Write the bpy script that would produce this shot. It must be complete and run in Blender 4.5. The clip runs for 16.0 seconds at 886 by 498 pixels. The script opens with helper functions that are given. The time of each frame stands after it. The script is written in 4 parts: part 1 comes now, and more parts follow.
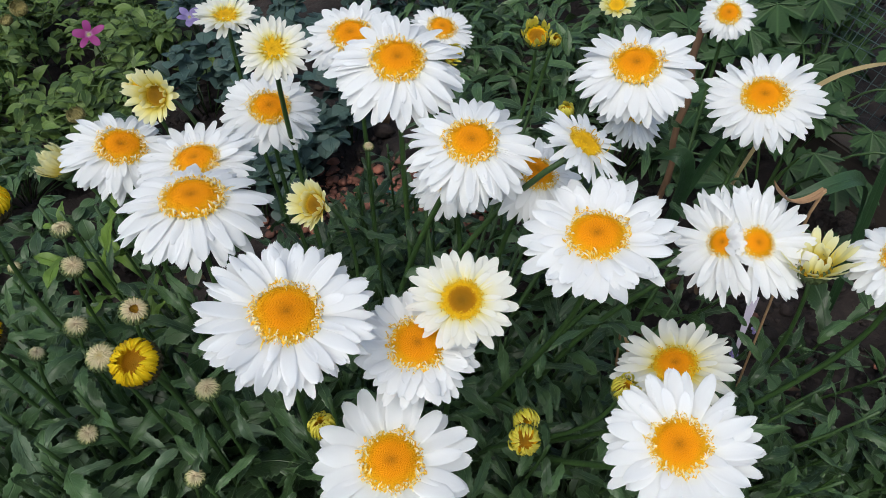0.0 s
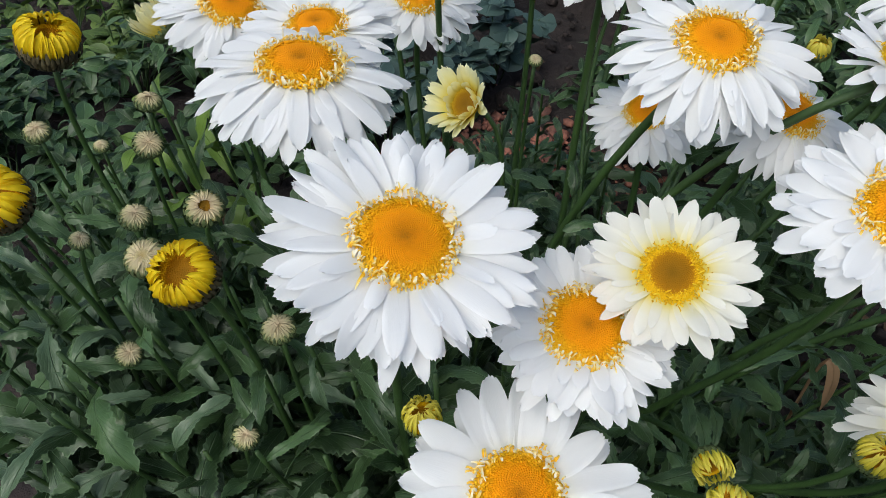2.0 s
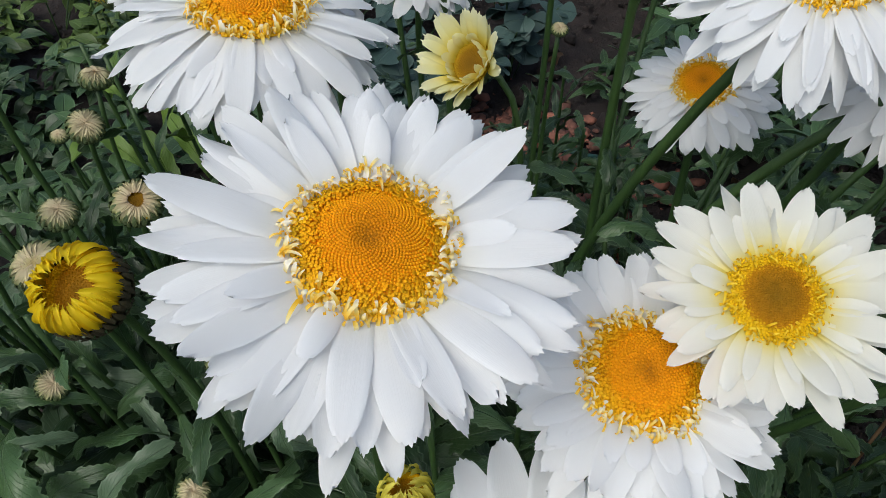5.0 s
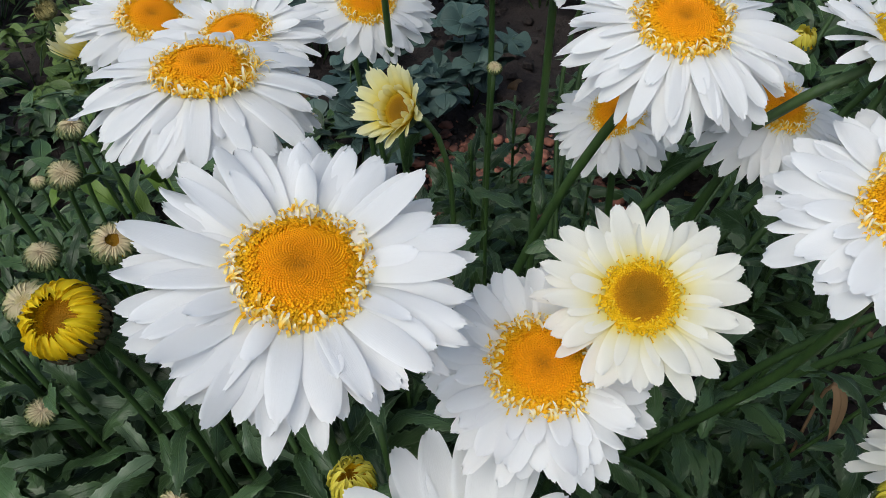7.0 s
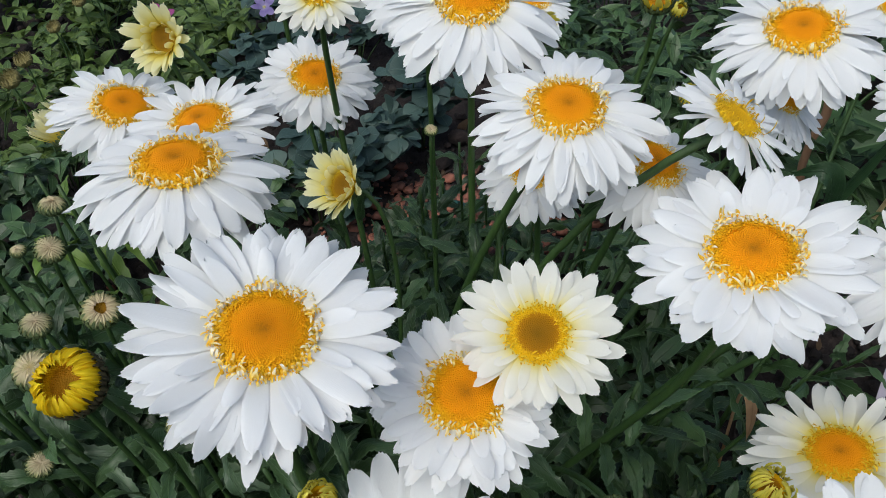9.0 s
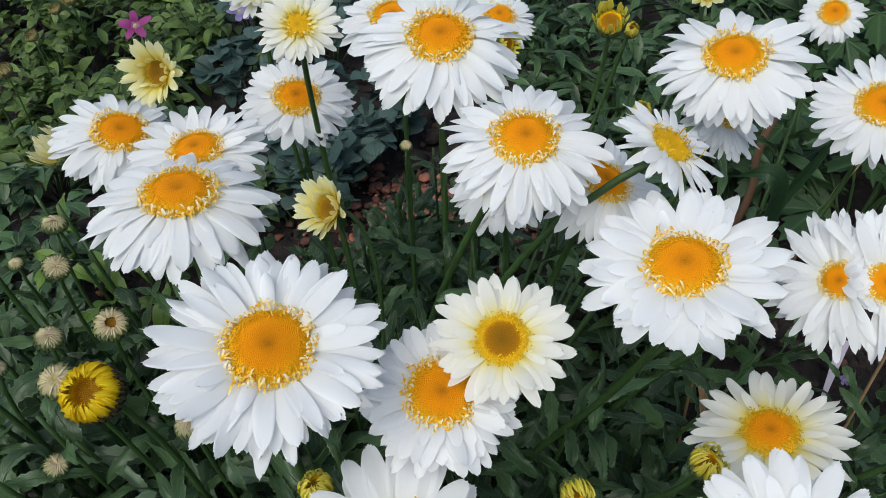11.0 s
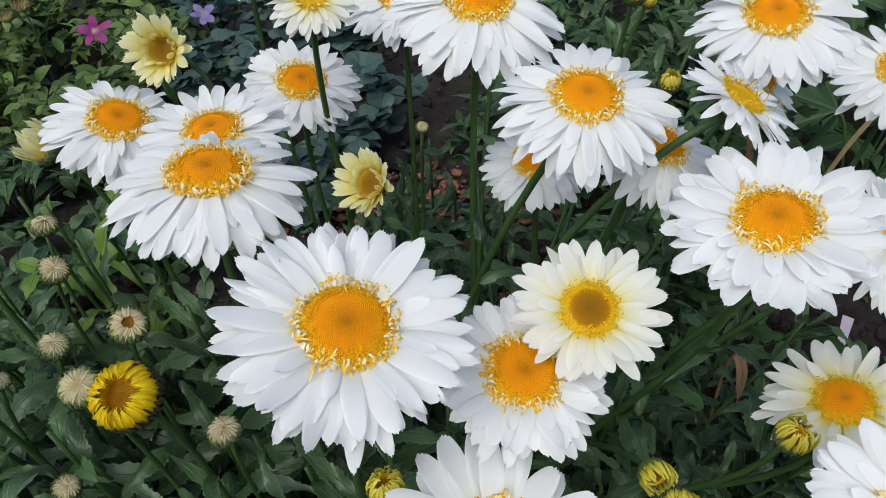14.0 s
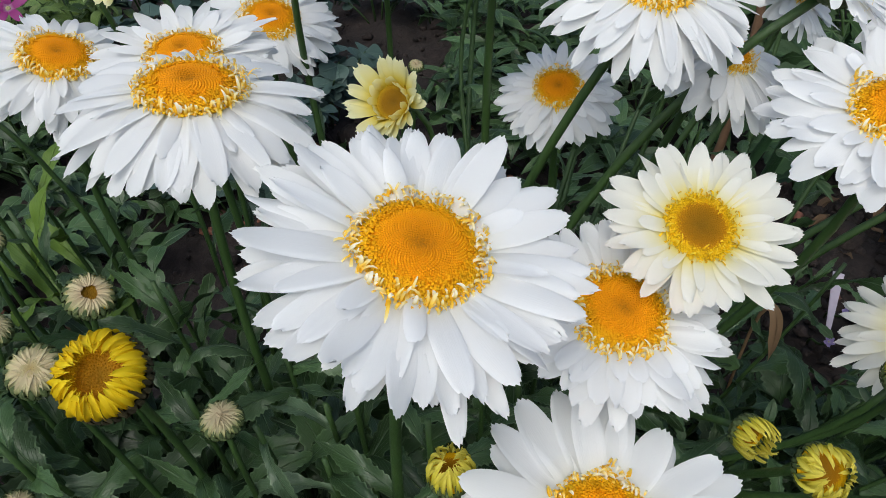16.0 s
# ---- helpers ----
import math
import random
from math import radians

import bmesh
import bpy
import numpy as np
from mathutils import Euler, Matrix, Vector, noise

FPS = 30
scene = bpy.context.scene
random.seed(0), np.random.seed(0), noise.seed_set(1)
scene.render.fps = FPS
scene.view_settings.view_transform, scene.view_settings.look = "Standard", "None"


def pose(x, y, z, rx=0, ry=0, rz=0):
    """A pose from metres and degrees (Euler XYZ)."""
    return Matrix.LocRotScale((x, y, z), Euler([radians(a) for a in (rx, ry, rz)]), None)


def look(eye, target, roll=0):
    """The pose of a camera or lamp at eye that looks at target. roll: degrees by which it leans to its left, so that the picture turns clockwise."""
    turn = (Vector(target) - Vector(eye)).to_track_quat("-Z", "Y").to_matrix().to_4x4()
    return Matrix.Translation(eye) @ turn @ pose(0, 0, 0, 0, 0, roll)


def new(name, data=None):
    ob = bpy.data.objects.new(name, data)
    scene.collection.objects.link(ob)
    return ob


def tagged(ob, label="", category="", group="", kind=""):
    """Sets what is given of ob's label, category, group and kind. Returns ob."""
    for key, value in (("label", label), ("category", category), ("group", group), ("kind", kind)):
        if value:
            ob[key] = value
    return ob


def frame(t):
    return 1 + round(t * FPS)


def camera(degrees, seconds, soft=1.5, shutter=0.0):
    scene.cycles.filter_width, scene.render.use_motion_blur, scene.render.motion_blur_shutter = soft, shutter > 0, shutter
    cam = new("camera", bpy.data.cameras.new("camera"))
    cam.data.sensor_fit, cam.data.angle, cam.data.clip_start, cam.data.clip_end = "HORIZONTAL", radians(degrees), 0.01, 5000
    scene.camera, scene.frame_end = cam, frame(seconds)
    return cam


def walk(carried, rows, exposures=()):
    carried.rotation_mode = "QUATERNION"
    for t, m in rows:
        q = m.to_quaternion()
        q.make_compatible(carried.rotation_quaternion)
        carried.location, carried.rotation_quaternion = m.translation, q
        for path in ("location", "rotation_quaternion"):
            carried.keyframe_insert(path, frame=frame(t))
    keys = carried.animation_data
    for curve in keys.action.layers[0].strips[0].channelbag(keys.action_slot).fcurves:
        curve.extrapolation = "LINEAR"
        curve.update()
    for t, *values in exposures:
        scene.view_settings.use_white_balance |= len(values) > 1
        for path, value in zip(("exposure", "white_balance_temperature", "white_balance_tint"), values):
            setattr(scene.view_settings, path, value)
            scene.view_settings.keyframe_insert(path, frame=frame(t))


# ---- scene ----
cam = camera(62.0, 16.0, 0.75)
PATH = [
    (0, (0.025, -0.007, 0.851), (-0.04, 1.415, -0.553), -1.9),
    (0.5, (0.012, 0.018, 0.832), (-0.142, 1.391, -0.614), -3.1),
    (1, (0.0, 0.046, 0.795), (-0.247, 1.42, -0.638), -1.7),
    (1.5, (-0.011, 0.067, 0.751), (-0.311, 1.424, -0.687), 0.1),
    (2, (-0.018, 0.085, 0.727), (-0.353, 1.417, -0.726), 0.4),
    (2.5, (-0.027, 0.109, 0.711), (-0.407, 1.435, -0.736), 0.2),
    (3, (-0.026, 0.129, 0.686), (-0.419, 1.443, -0.77), -0.5),
    (3.5, (-0.028, 0.146, 0.669), (-0.404, 1.474, -0.779), 0.3),
    (3.7, (-0.029, 0.150, 0.660), (-0.414, 1.475, -0.789), 0.6),
    (5.8, (-0.026, 0.146, 0.66), (-0.394, 1.499, -0.766), -0.7),
    (6, (-0.018, 0.142, 0.662), (-0.393, 1.502, -0.755), -0.9),
    (6.5, (-0.009, 0.129, 0.68), (-0.38, 1.499, -0.729), -2.1),
    (7, (-0.002, 0.125, 0.689), (-0.34, 1.515, -0.709), -1.6),
    (7.5, (0.008, 0.112, 0.703), (-0.308, 1.532, -0.67), -1.8),
    (8, (0.007, 0.106, 0.72), (-0.294, 1.544, -0.638), -2.1),
    (8.5, (0.015, 0.1, 0.728), (-0.273, 1.553, -0.616), -3.1),
    (9, (0.021, 0.093, 0.739), (-0.244, 1.548, -0.607), -2.8),
    (9.5, (0.025, 0.083, 0.746), (-0.192, 1.52, -0.629), -2.0),
    (10, (0.026, 0.074, 0.762), (-0.17, 1.526, -0.6), -2.2),
    (10.2, (0.028, 0.071, 0.771), (-0.172, 1.522, -0.59), -2.5),
    (12.3, (0.026, 0.066, 0.785), (-0.187, 1.485, -0.609), -2.7),
    (12.5, (0.016, 0.061, 0.78), (-0.197, 1.492, -0.601), -2.5),
    (13, (-0.002, 0.065, 0.775), (-0.213, 1.496, -0.606), -4.9),
    (13.5, (-0.017, 0.066, 0.761), (-0.179, 1.519, -0.603), -2.8),
    (14, (-0.027, 0.075, 0.747), (-0.115, 1.544, -0.607), -2.2),
    (14.5, (-0.045, 0.08, 0.727), (-0.054, 1.547, -0.632), -0.8),
    (15, (-0.054, 0.086, 0.712), (-0.025, 1.542, -0.659), -0.5),
    (15.5, (-0.066, 0.098, 0.697), (-0.005, 1.567, -0.659), -0.7),
    (16, (-0.077, 0.108, 0.679), (0.008, 1.571, -0.683), -0.5),
]
walk(cam, [(t, look(eye, target, roll)) for t, eye, target, roll in PATH], [(0.0, 0.0, 6250, 4), (2.0, -0.02, 6250, 4), (3.5, -0.16, 6260, 4), (7.0, -0.16, 6270, 4), (10.0, -0.12, 6190, 3), (13.0, -0.08, 6200, 4), (16.0, -0.1, 6270, 4)])

# ---- sky and light: a bright overcast day ----
world = bpy.data.worlds.new("sky")
scene.world = world
world.use_nodes = True
wn, wl = world.node_tree.nodes, world.node_tree.links
sky = wn.new("ShaderNodeTexSky")
sky.sky_type, sky.sun_disc = "NISHITA", False
sky.sun_elevation, sky.sun_rotation = radians(58), radians(200)
sky.air_density, sky.dust_density = 1.0, 4.0
wl.new(sky.outputs["Color"], wn["Background"].inputs["Color"])
wn["Background"].inputs["Strength"].default_value = 0.15
sun = new("sun", bpy.data.lights.new("sun", "SUN"))
sun.data.energy, sun.data.angle, sun.data.color = 1.75, radians(50), (1.0, 0.98, 0.95)
sun.matrix_world = look((-0.7, -1.2, 2.4), (0, 0.4, 0))


# ---- materials ----
def material(name, rough=0.6):
    m = bpy.data.materials.new(name)
    m.use_nodes = True
    n, l = m.node_tree.nodes, m.node_tree.links
    b = n["Principled BSDF"]
    b.inputs["Roughness"].default_value = rough
    return m, n, l, b


def ramp(n, stops):
    r = n.new("ShaderNodeValToRGB")
    while len(r.color_ramp.elements) < len(stops):
        r.color_ramp.elements.new(0.5)
    for e, (p, c) in zip(r.color_ramp.elements, stops):
        e.position, e.color = p, (*c, 1)
    return r


def noise_node(n, l, coord, scale, detail=4.0, rough=0.6):
    t = n.new("ShaderNodeTexNoise")
    t.inputs["Scale"].default_value, t.inputs["Detail"].default_value = scale, detail
    t.inputs["Roughness"].default_value = rough
    l.new(coord, t.inputs["Vector"])
    return t


def mix_col(n, l, fac, a, b, kind="MIX"):
    x = n.new("ShaderNodeMix")
    x.data_type, x.blend_type = "RGBA", kind
    for sock, v in ((x.inputs[0], fac), (x.inputs[6], a), (x.inputs[7], b)):
        if isinstance(v, bpy.types.NodeSocket):
            l.new(v, sock)
        elif isinstance(v, tuple):
            sock.default_value = (*v, 1)
        else:
            sock.default_value = v
    return x.outputs[2]


def maths(n, l, op, a, b=0.0):
    x = n.new("ShaderNodeMath")
    x.operation = op
    for sock, v in zip(x.inputs, (a, b)):
        if isinstance(v, bpy.types.NodeSocket):
            l.new(v, sock)
        else:
            sock.default_value = v
    return x.outputs[0]


def bump(n, l, b, height, strength, dist):
    x = n.new("ShaderNodeBump")
    x.inputs["Strength"].default_value, x.inputs["Distance"].default_value = strength, dist
    l.new(height, x.inputs["Height"])
    l.new(x.outputs[0], b.inputs["Normal"])


def sheer(m, n, l, b, colour, amount):
    """A thin blade lets part of the light through."""
    tr = n.new("ShaderNodeBsdfTranslucent")
    l.new(colour, tr.inputs["Color"])
    mx = n.new("ShaderNodeMixShader")
    mx.inputs[0].default_value = amount
    l.new(b.outputs[0], mx.inputs[1])
    l.new(tr.outputs[0], mx.inputs[2])
    l.new(mx.outputs[0], n["Material Output"].inputs["Surface"])


def petal_material(name, stops, sheerness=0.44, vein=0.12):
    """Colour runs from the petal's base to its tip; fine veins run along it."""
    m, n, l, b = material(name, 0.5)
    tc = n.new("ShaderNodeTexCoord")
    sx = n.new("ShaderNodeSeparateXYZ")
    l.new(tc.outputs["UV"], sx.inputs[0])
    r = ramp(n, stops)
    l.new(sx.outputs[0], r.inputs[0])
    oi = n.new("ShaderNodeObjectInfo")
    blotch = noise_node(n, l, tc.outputs["Object"], 1.6)
    tone = maths(n, l, "MULTIPLY_ADD", oi.outputs["Random"], 0.04)
    tone.node.inputs[2].default_value = 0.96
    vmul = n.new("ShaderNodeVectorMath")
    vmul.operation = "MULTIPLY"
    vmul.inputs[1].default_value = (1.3, 26.0, 1.0)
    l.new(tc.outputs["UV"], vmul.inputs[0])
    fine = noise_node(n, l, vmul.outputs[0], 1.0, 3.0)
    col = mix_col(n, l, 1.0, r.outputs[0], tone, "MULTIPLY")
    spot = maths(n, l, "MULTIPLY", blotch.outputs["Fac"], 0.12)
    col = mix_col(n, l, spot, col, stops[-1][1], "MULTIPLY")
    l.new(col, b.inputs["Base Color"])
    bump(n, l, b, fine.outputs["Fac"], vein, 0.02)
    b.inputs["Specular IOR Level"].default_value = 0.3
    sheer(m, n, l, b, col, sheerness)
    return m


def leaf_material(name, dark, light, rib, rough=0.45, sheerness=0.12, rib_width=0.035, contrast=1.0):
    m, n, l, b = material(name, rough)
    tc = n.new("ShaderNodeTexCoord")
    oi = n.new("ShaderNodeObjectInfo")
    geo = n.new("ShaderNodeNewGeometry")
    sx = n.new("ShaderNodeSeparateXYZ")
    l.new(tc.outputs["UV"], sx.inputs[0])
    rnd = maths(n, l, "FRACT", maths(n, l, "ADD", oi.outputs["Random"], geo.outputs["Random Per Island"]))
    big = noise_node(n, l, geo.outputs["Position"], 40.0, 5.0)
    f = maths(n, l, "ADD", maths(n, l, "MULTIPLY", rnd, 0.65), maths(n, l, "MULTIPLY", big.outputs["Fac"], 0.45))
    f = maths(n, l, "POWER", f, contrast)
    col = mix_col(n, l, f, dark, light)
    across = maths(n, l, "ABSOLUTE", maths(n, l, "SUBTRACT", sx.outputs[1], 0.5))
    line = n.new("ShaderNodeMapRange")
    line.inputs[1].default_value, line.inputs[2].default_value = rib_width, 0.0
    l.new(across, line.inputs[0])
    # side veins slant forward from the midrib
    vein = maths(n, l, "SINE", maths(n, l, "MULTIPLY", maths(n, l, "SUBTRACT", sx.outputs[0], maths(n, l, "MULTIPLY", across, 0.7)), 70.0))
    veinline = n.new("ShaderNodeMapRange")
    veinline.inputs[1].default_value, veinline.inputs[2].default_value = 0.8, 1.0
    l.new(vein, veinline.inputs[0])
    amount = maths(n, l, "MAXIMUM", maths(n, l, "MULTIPLY", line.outputs[0], 0.75), maths(n, l, "MULTIPLY", veinline.outputs[0], 0.1))
    col = mix_col(n, l, amount, col, rib)
    # pale margin line: the highlight on a rolled leaf edge, painted in the rib colour
    rim = n.new("ShaderNodeMapRange")
    rim.inputs[1].default_value, rim.inputs[2].default_value, rim.inputs[4].default_value = 0.43, 0.5, 0.6
    l.new(across, rim.inputs[0])
    col = mix_col(n, l, rim.outputs[0], col, rib)
    dust = noise_node(n, l, geo.outputs["Position"], 300.0, 3.0)
    col = mix_col(n, l, maths(n, l, "MULTIPLY", dust.outputs["Fac"], 0.2), col, light)
    l.new(col, b.inputs["Base Color"])
    high = maths(n, l, "SUBTRACT", big.outputs["Fac"], maths(n, l, "MULTIPLY", amount, 0.5))
    bump(n, l, b, high, 0.8, 0.003)
    b.inputs["Specular IOR Level"].default_value = 0.38
    sheer(m, n, l, b, col, sheerness)
    return m


def grain_material(name, stops, scale, rough=0.8, bumps=0.5, dist=0.004, stretch=(1, 1, 1), second=6.0):
    m, n, l, b = material(name, rough)
    tc = n.new("ShaderNodeTexCoord")
    mp = n.new("ShaderNodeMapping")
    mp.inputs["Scale"].default_value = stretch
    geo = n.new("ShaderNodeNewGeometry")
    oi = n.new("ShaderNodeObjectInfo")
    l.new(tc.outputs["Object"], mp.inputs[0])
    a = noise_node(n, l, mp.outputs[0], scale, 8.0, 0.65)
    c = noise_node(n, l, mp.outputs[0], scale / second, 3.0)
    rnd = maths(n, l, "MULTIPLY", geo.outputs["Random Per Island"], 0.3)
    f = maths(n, l, "ADD", maths(n, l, "MULTIPLY", a.outputs["Fac"], 0.55), maths(n, l, "MULTIPLY", c.outputs["Fac"], 0.45))
    f = maths(n, l, "ADD", f, maths(n, l, "SUBTRACT", rnd, 0.15))
    r = ramp(n, stops)
    l.new(f, r.inputs[0])
    l.new(r.outputs[0], b.inputs["Base Color"])
    bump(n, l, b, a.outputs["Fac"], bumps, dist)
    return m


WHITE = petal_material("white petal", [(0.0, (0.82, 0.78, 0.52)), (0.16, (0.89, 0.88, 0.82)), (0.4, (0.91, 0.91, 0.91)), (1.0, (0.91, 0.915, 0.925))])
CREAM = petal_material("cream petal", [(0.0, (0.76, 0.56, 0.02)), (0.18, (0.84, 0.72, 0.18)), (0.36, (0.87, 0.83, 0.58)), (0.58, (0.885, 0.87, 0.78)), (1.0, (0.89, 0.88, 0.835))])
LEMON = petal_material("lemon petal", [(0.0, (0.72, 0.55, 0.04)), (0.28, (0.82, 0.7, 0.15)), (0.55, (0.86, 0.8, 0.38)), (1.0, (0.88, 0.86, 0.58))])
YELLOW = petal_material("yellow petal", [(0.0, (0.6, 0.42, 0.008)), (0.4, (0.84, 0.62, 0.01)), (1.0, (0.87, 0.7, 0.025))], 0.35)
GREENISH = petal_material("green-yellow petal", [(0.0, (0.34, 0.36, 0.04)), (0.4, (0.7, 0.62, 0.07)), (1.0, (0.84, 0.76, 0.16))], 0.25)
PALE = petal_material("folded pale petal", [(0.0, (0.2, 0.25, 0.08)), (0.25, (0.42, 0.42, 0.2)), (0.5, (0.54, 0.48, 0.29)), (1.0, (0.55, 0.43, 0.28))], 0.15)
PINK = petal_material("pink petal", [(0.0, (0.5, 0.3, 0.42)), (0.2, (0.34, 0.035, 0.22)), (1.0, (0.42, 0.08, 0.3))])
PURPLE = petal_material("purple petal", [(0.0, (0.4, 0.35, 0.55)), (0.4, (0.26, 0.2, 0.46)), (1.0, (0.36, 0.3, 0.56))])


def disc_material(name, stops):
    m, n, l, b = material(name, 0.6)
    tc = n.new("ShaderNodeTexCoord")
    sx = n.new("ShaderNodeVectorMath")
    sx.operation = "MULTIPLY"
    sx.inputs[1].default_value = (1, 1, 0)
    l.new(tc.outputs["Object"], sx.inputs[0])
    ln = n.new("ShaderNodeVectorMath")
    ln.operation = "LENGTH"
    l.new(sx.outputs[0], ln.inputs[0])
    geo = n.new("ShaderNodeNewGeometry")
    wob = maths(n, l, "MULTIPLY", maths(n, l, "SUBTRACT", geo.outputs["Random Per Island"], 0.5), 0.11)
    r = ramp(n, stops)
    l.new(maths(n, l, "MULTIPLY", maths(n, l, "ADD", ln.outputs["Value"], wob), 0.8), r.inputs[0])
    l.new(r.outputs[0], b.inputs["Base Color"])
    b.inputs["Specular IOR Level"].default_value = 0.15
    grain = noise_node(n, l, tc.outputs["Object"], 30.0)
    bump(n, l, b, grain.outputs["Fac"], 0.3, 0.02)
    return m


def fringe_material(name, stops):
    """Colour runs along each tongue, and some tongues are paler than others."""
    m, n, l, b = material(name, 0.5)
    tc = n.new("ShaderNodeTexCoord")
    sx = n.new("ShaderNodeSeparateXYZ")
    l.new(tc.outputs["UV"], sx.inputs[0])
    geo = n.new("ShaderNodeNewGeometry")
    wob = maths(n, l, "MULTIPLY", maths(n, l, "SUBTRACT", geo.outputs["Random Per Island"], 0.5), 0.75)
    r = ramp(n, stops)
    l.new(maths(n, l, "ADD", sx.outputs[0], wob), r.inputs[0])
    l.new(r.outputs[0], b.inputs["Base Color"])
    b.inputs["Specular IOR Level"].default_value = 0.25
    sheer(m, n, l, b, r.outputs[0], 0.35)
    return m


ORANGE = disc_material("orange florets", [(0.0, (0.4, 0.15, 0.004)), (0.08, (0.58, 0.21, 0.002)), (0.24, (0.76, 0.275, 0.001)), (0.44, (0.85, 0.325, 0.001)), (0.62, (0.885, 0.415, 0.003)), (0.8, (0.9, 0.55, 0.018))])
BROWN = disc_material("young florets", [(0.0, (0.22, 0.11, 0.003)), (0.38, (0.34, 0.15, 0.002)), (0.5, (0.46, 0.2, 0.002)), (0.6, (0.84, 0.52, 0.006))])
PALEDISC = disc_material("pale bud heart", [(0.0, (0.3, 0.22, 0.08)), (0.4, (0.4, 0.36, 0.2)), (0.8, (0.3, 0.33, 0.16))])
LEMONDISC = disc_material("yellow young florets", [(0.0, (0.55, 0.31, 0.006)), (0.5, (0.74, 0.43, 0.008)), (0.8, (0.84, 0.58, 0.03))])
FRINGE = fringe_material("fringe florets", [(0.0, (0.89, 0.5, 0.02)), (0.3, (0.89, 0.62, 0.1)), (0.55, (0.9, 0.76, 0.33)), (0.9, (0.91, 0.88, 0.74))])
OLIVE = disc_material("olive young florets", [(0.0, (0.17, 0.085, 0.003)), (0.45, (0.25, 0.125, 0.003)), (0.8, (0.5, 0.32, 0.012))])
FRINGE_YELLOW = fringe_material("yellow fringe florets", [(0.0, (0.62, 0.36, 0.004)), (0.4, (0.84, 0.54, 0.006)), (1.0, (0.87, 0.66, 0.05))])
LEAF = leaf_material("daisy leaf", (0.004, 0.013, 0.004), (0.072, 0.136, 0.048), (0.16, 0.235, 0.125), 0.34, 0.05, contrast=1.45)
# paler daisy leaf: grey-green undersides, plus the open-sky light put into the colour
PALELEAF = leaf_material("grey-green lit leaf", (0.026, 0.055, 0.026), (0.1, 0.155, 0.082), (0.2, 0.27, 0.17), 0.34, 0.06)
SHOOT = leaf_material("young leaf", (0.05, 0.1, 0.014), (0.14, 0.23, 0.03), (0.17, 0.26, 0.06))
STEM = grain_material("daisy stem", [(0.25, (0.013, 0.034, 0.008)), (0.7, (0.045, 0.092, 0.02))], 60.0, 0.5, 0.4, 0.002, (6, 6, 0.6))
BRACT = grain_material("bract", [(0.3, (0.045, 0.07, 0.02)), (0.7, (0.11, 0.15, 0.045))], 4.0, 0.6, 0.4, 0.02)
DARKRIM = grain_material("dark bract rim", [(0.3, (0.03, 0.02, 0.008)), (0.7, (0.1, 0.08, 0.03))], 5.0, 0.7, 0.3, 0.02)
BEDLEAF = leaf_material("bedding leaf", (0.018, 0.042, 0.009), (0.15, 0.225, 0.048), (0.15, 0.23, 0.08), 0.45, contrast=1.5)
BLUELEAF = leaf_material("blue-grey leaf", (0.016, 0.036, 0.031), (0.066, 0.112, 0.096), (0.09, 0.14, 0.12), 0.5)
LOBED = leaf_material("lobed leaf", (0.007, 0.022, 0.006), (0.034, 0.074, 0.02), (0.06, 0.115, 0.04), 0.55)
STRAP = leaf_material("strap leaf", (0.014, 0.036, 0.014), (0.045, 0.095, 0.038), (0.07, 0.13, 0.06), 0.38)
DRY = leaf_material("dry blade", (0.3, 0.22, 0.11), (0.5, 0.4, 0.2), (0.5, 0.42, 0.25), 0.6)
WITHER = leaf_material("withered leaf", (0.2, 0.1, 0.05), (0.52, 0.33, 0.18), (0.4, 0.26, 0.14), 0.6)
LITTERED = leaf_material("dead leaf", (0.05, 0.03, 0.018), (0.16, 0.1, 0.055), (0.14, 0.09, 0.05), 0.8)
SOIL = grain_material("soil", [(0.25, (0.006, 0.0044, 0.004)), (0.5, (0.018, 0.0125, 0.0115)), (0.75, (0.056, 0.039, 0.034))], 70.0, 0.95, 1.0, 0.008, second=9.0)
CHIP = grain_material("brick chip", [(0.3, (0.07, 0.034, 0.026)), (0.7, (0.34, 0.13, 0.085))], 60.0, 0.9, 0.6, 0.002)
WOOD = grain_material("weathered board", [(0.3, (0.016, 0.012, 0.01)), (0.7, (0.05, 0.037, 0.029))], 30.0, 0.85, 0.6, 0.003, (0.3, 6, 6))
CANE = grain_material("cane", [(0.3, (0.1, 0.055, 0.03)), (0.7, (0.23, 0.13, 0.075))], 80.0, 0.6, 0.4, 0.002, (1, 1, 0.3))
NET = grain_material("teal plastic net", [(0.3, (0.02, 0.038, 0.038)), (0.7, (0.05, 0.08, 0.08))], 40.0, 0.5, 0.2, 0.001)
STRAW = grain_material("dry seed head", [(0.3, (0.16, 0.14, 0.045)), (0.7, (0.36, 0.3, 0.11))], 3.0, 0.8, 0.5, 0.02)
LABEL = grain_material("plastic plant label", [(0.3, (0.36, 0.31, 0.39)), (0.7, (0.48, 0.43, 0.51))], 50.0, 0.4, 0.1, 0.001)
HOSE = grain_material("hose", [(0.3, (0.01, 0.045, 0.042)), (0.7, (0.03, 0.085, 0.078))], 40.0, 0.4, 0.1, 0.001)


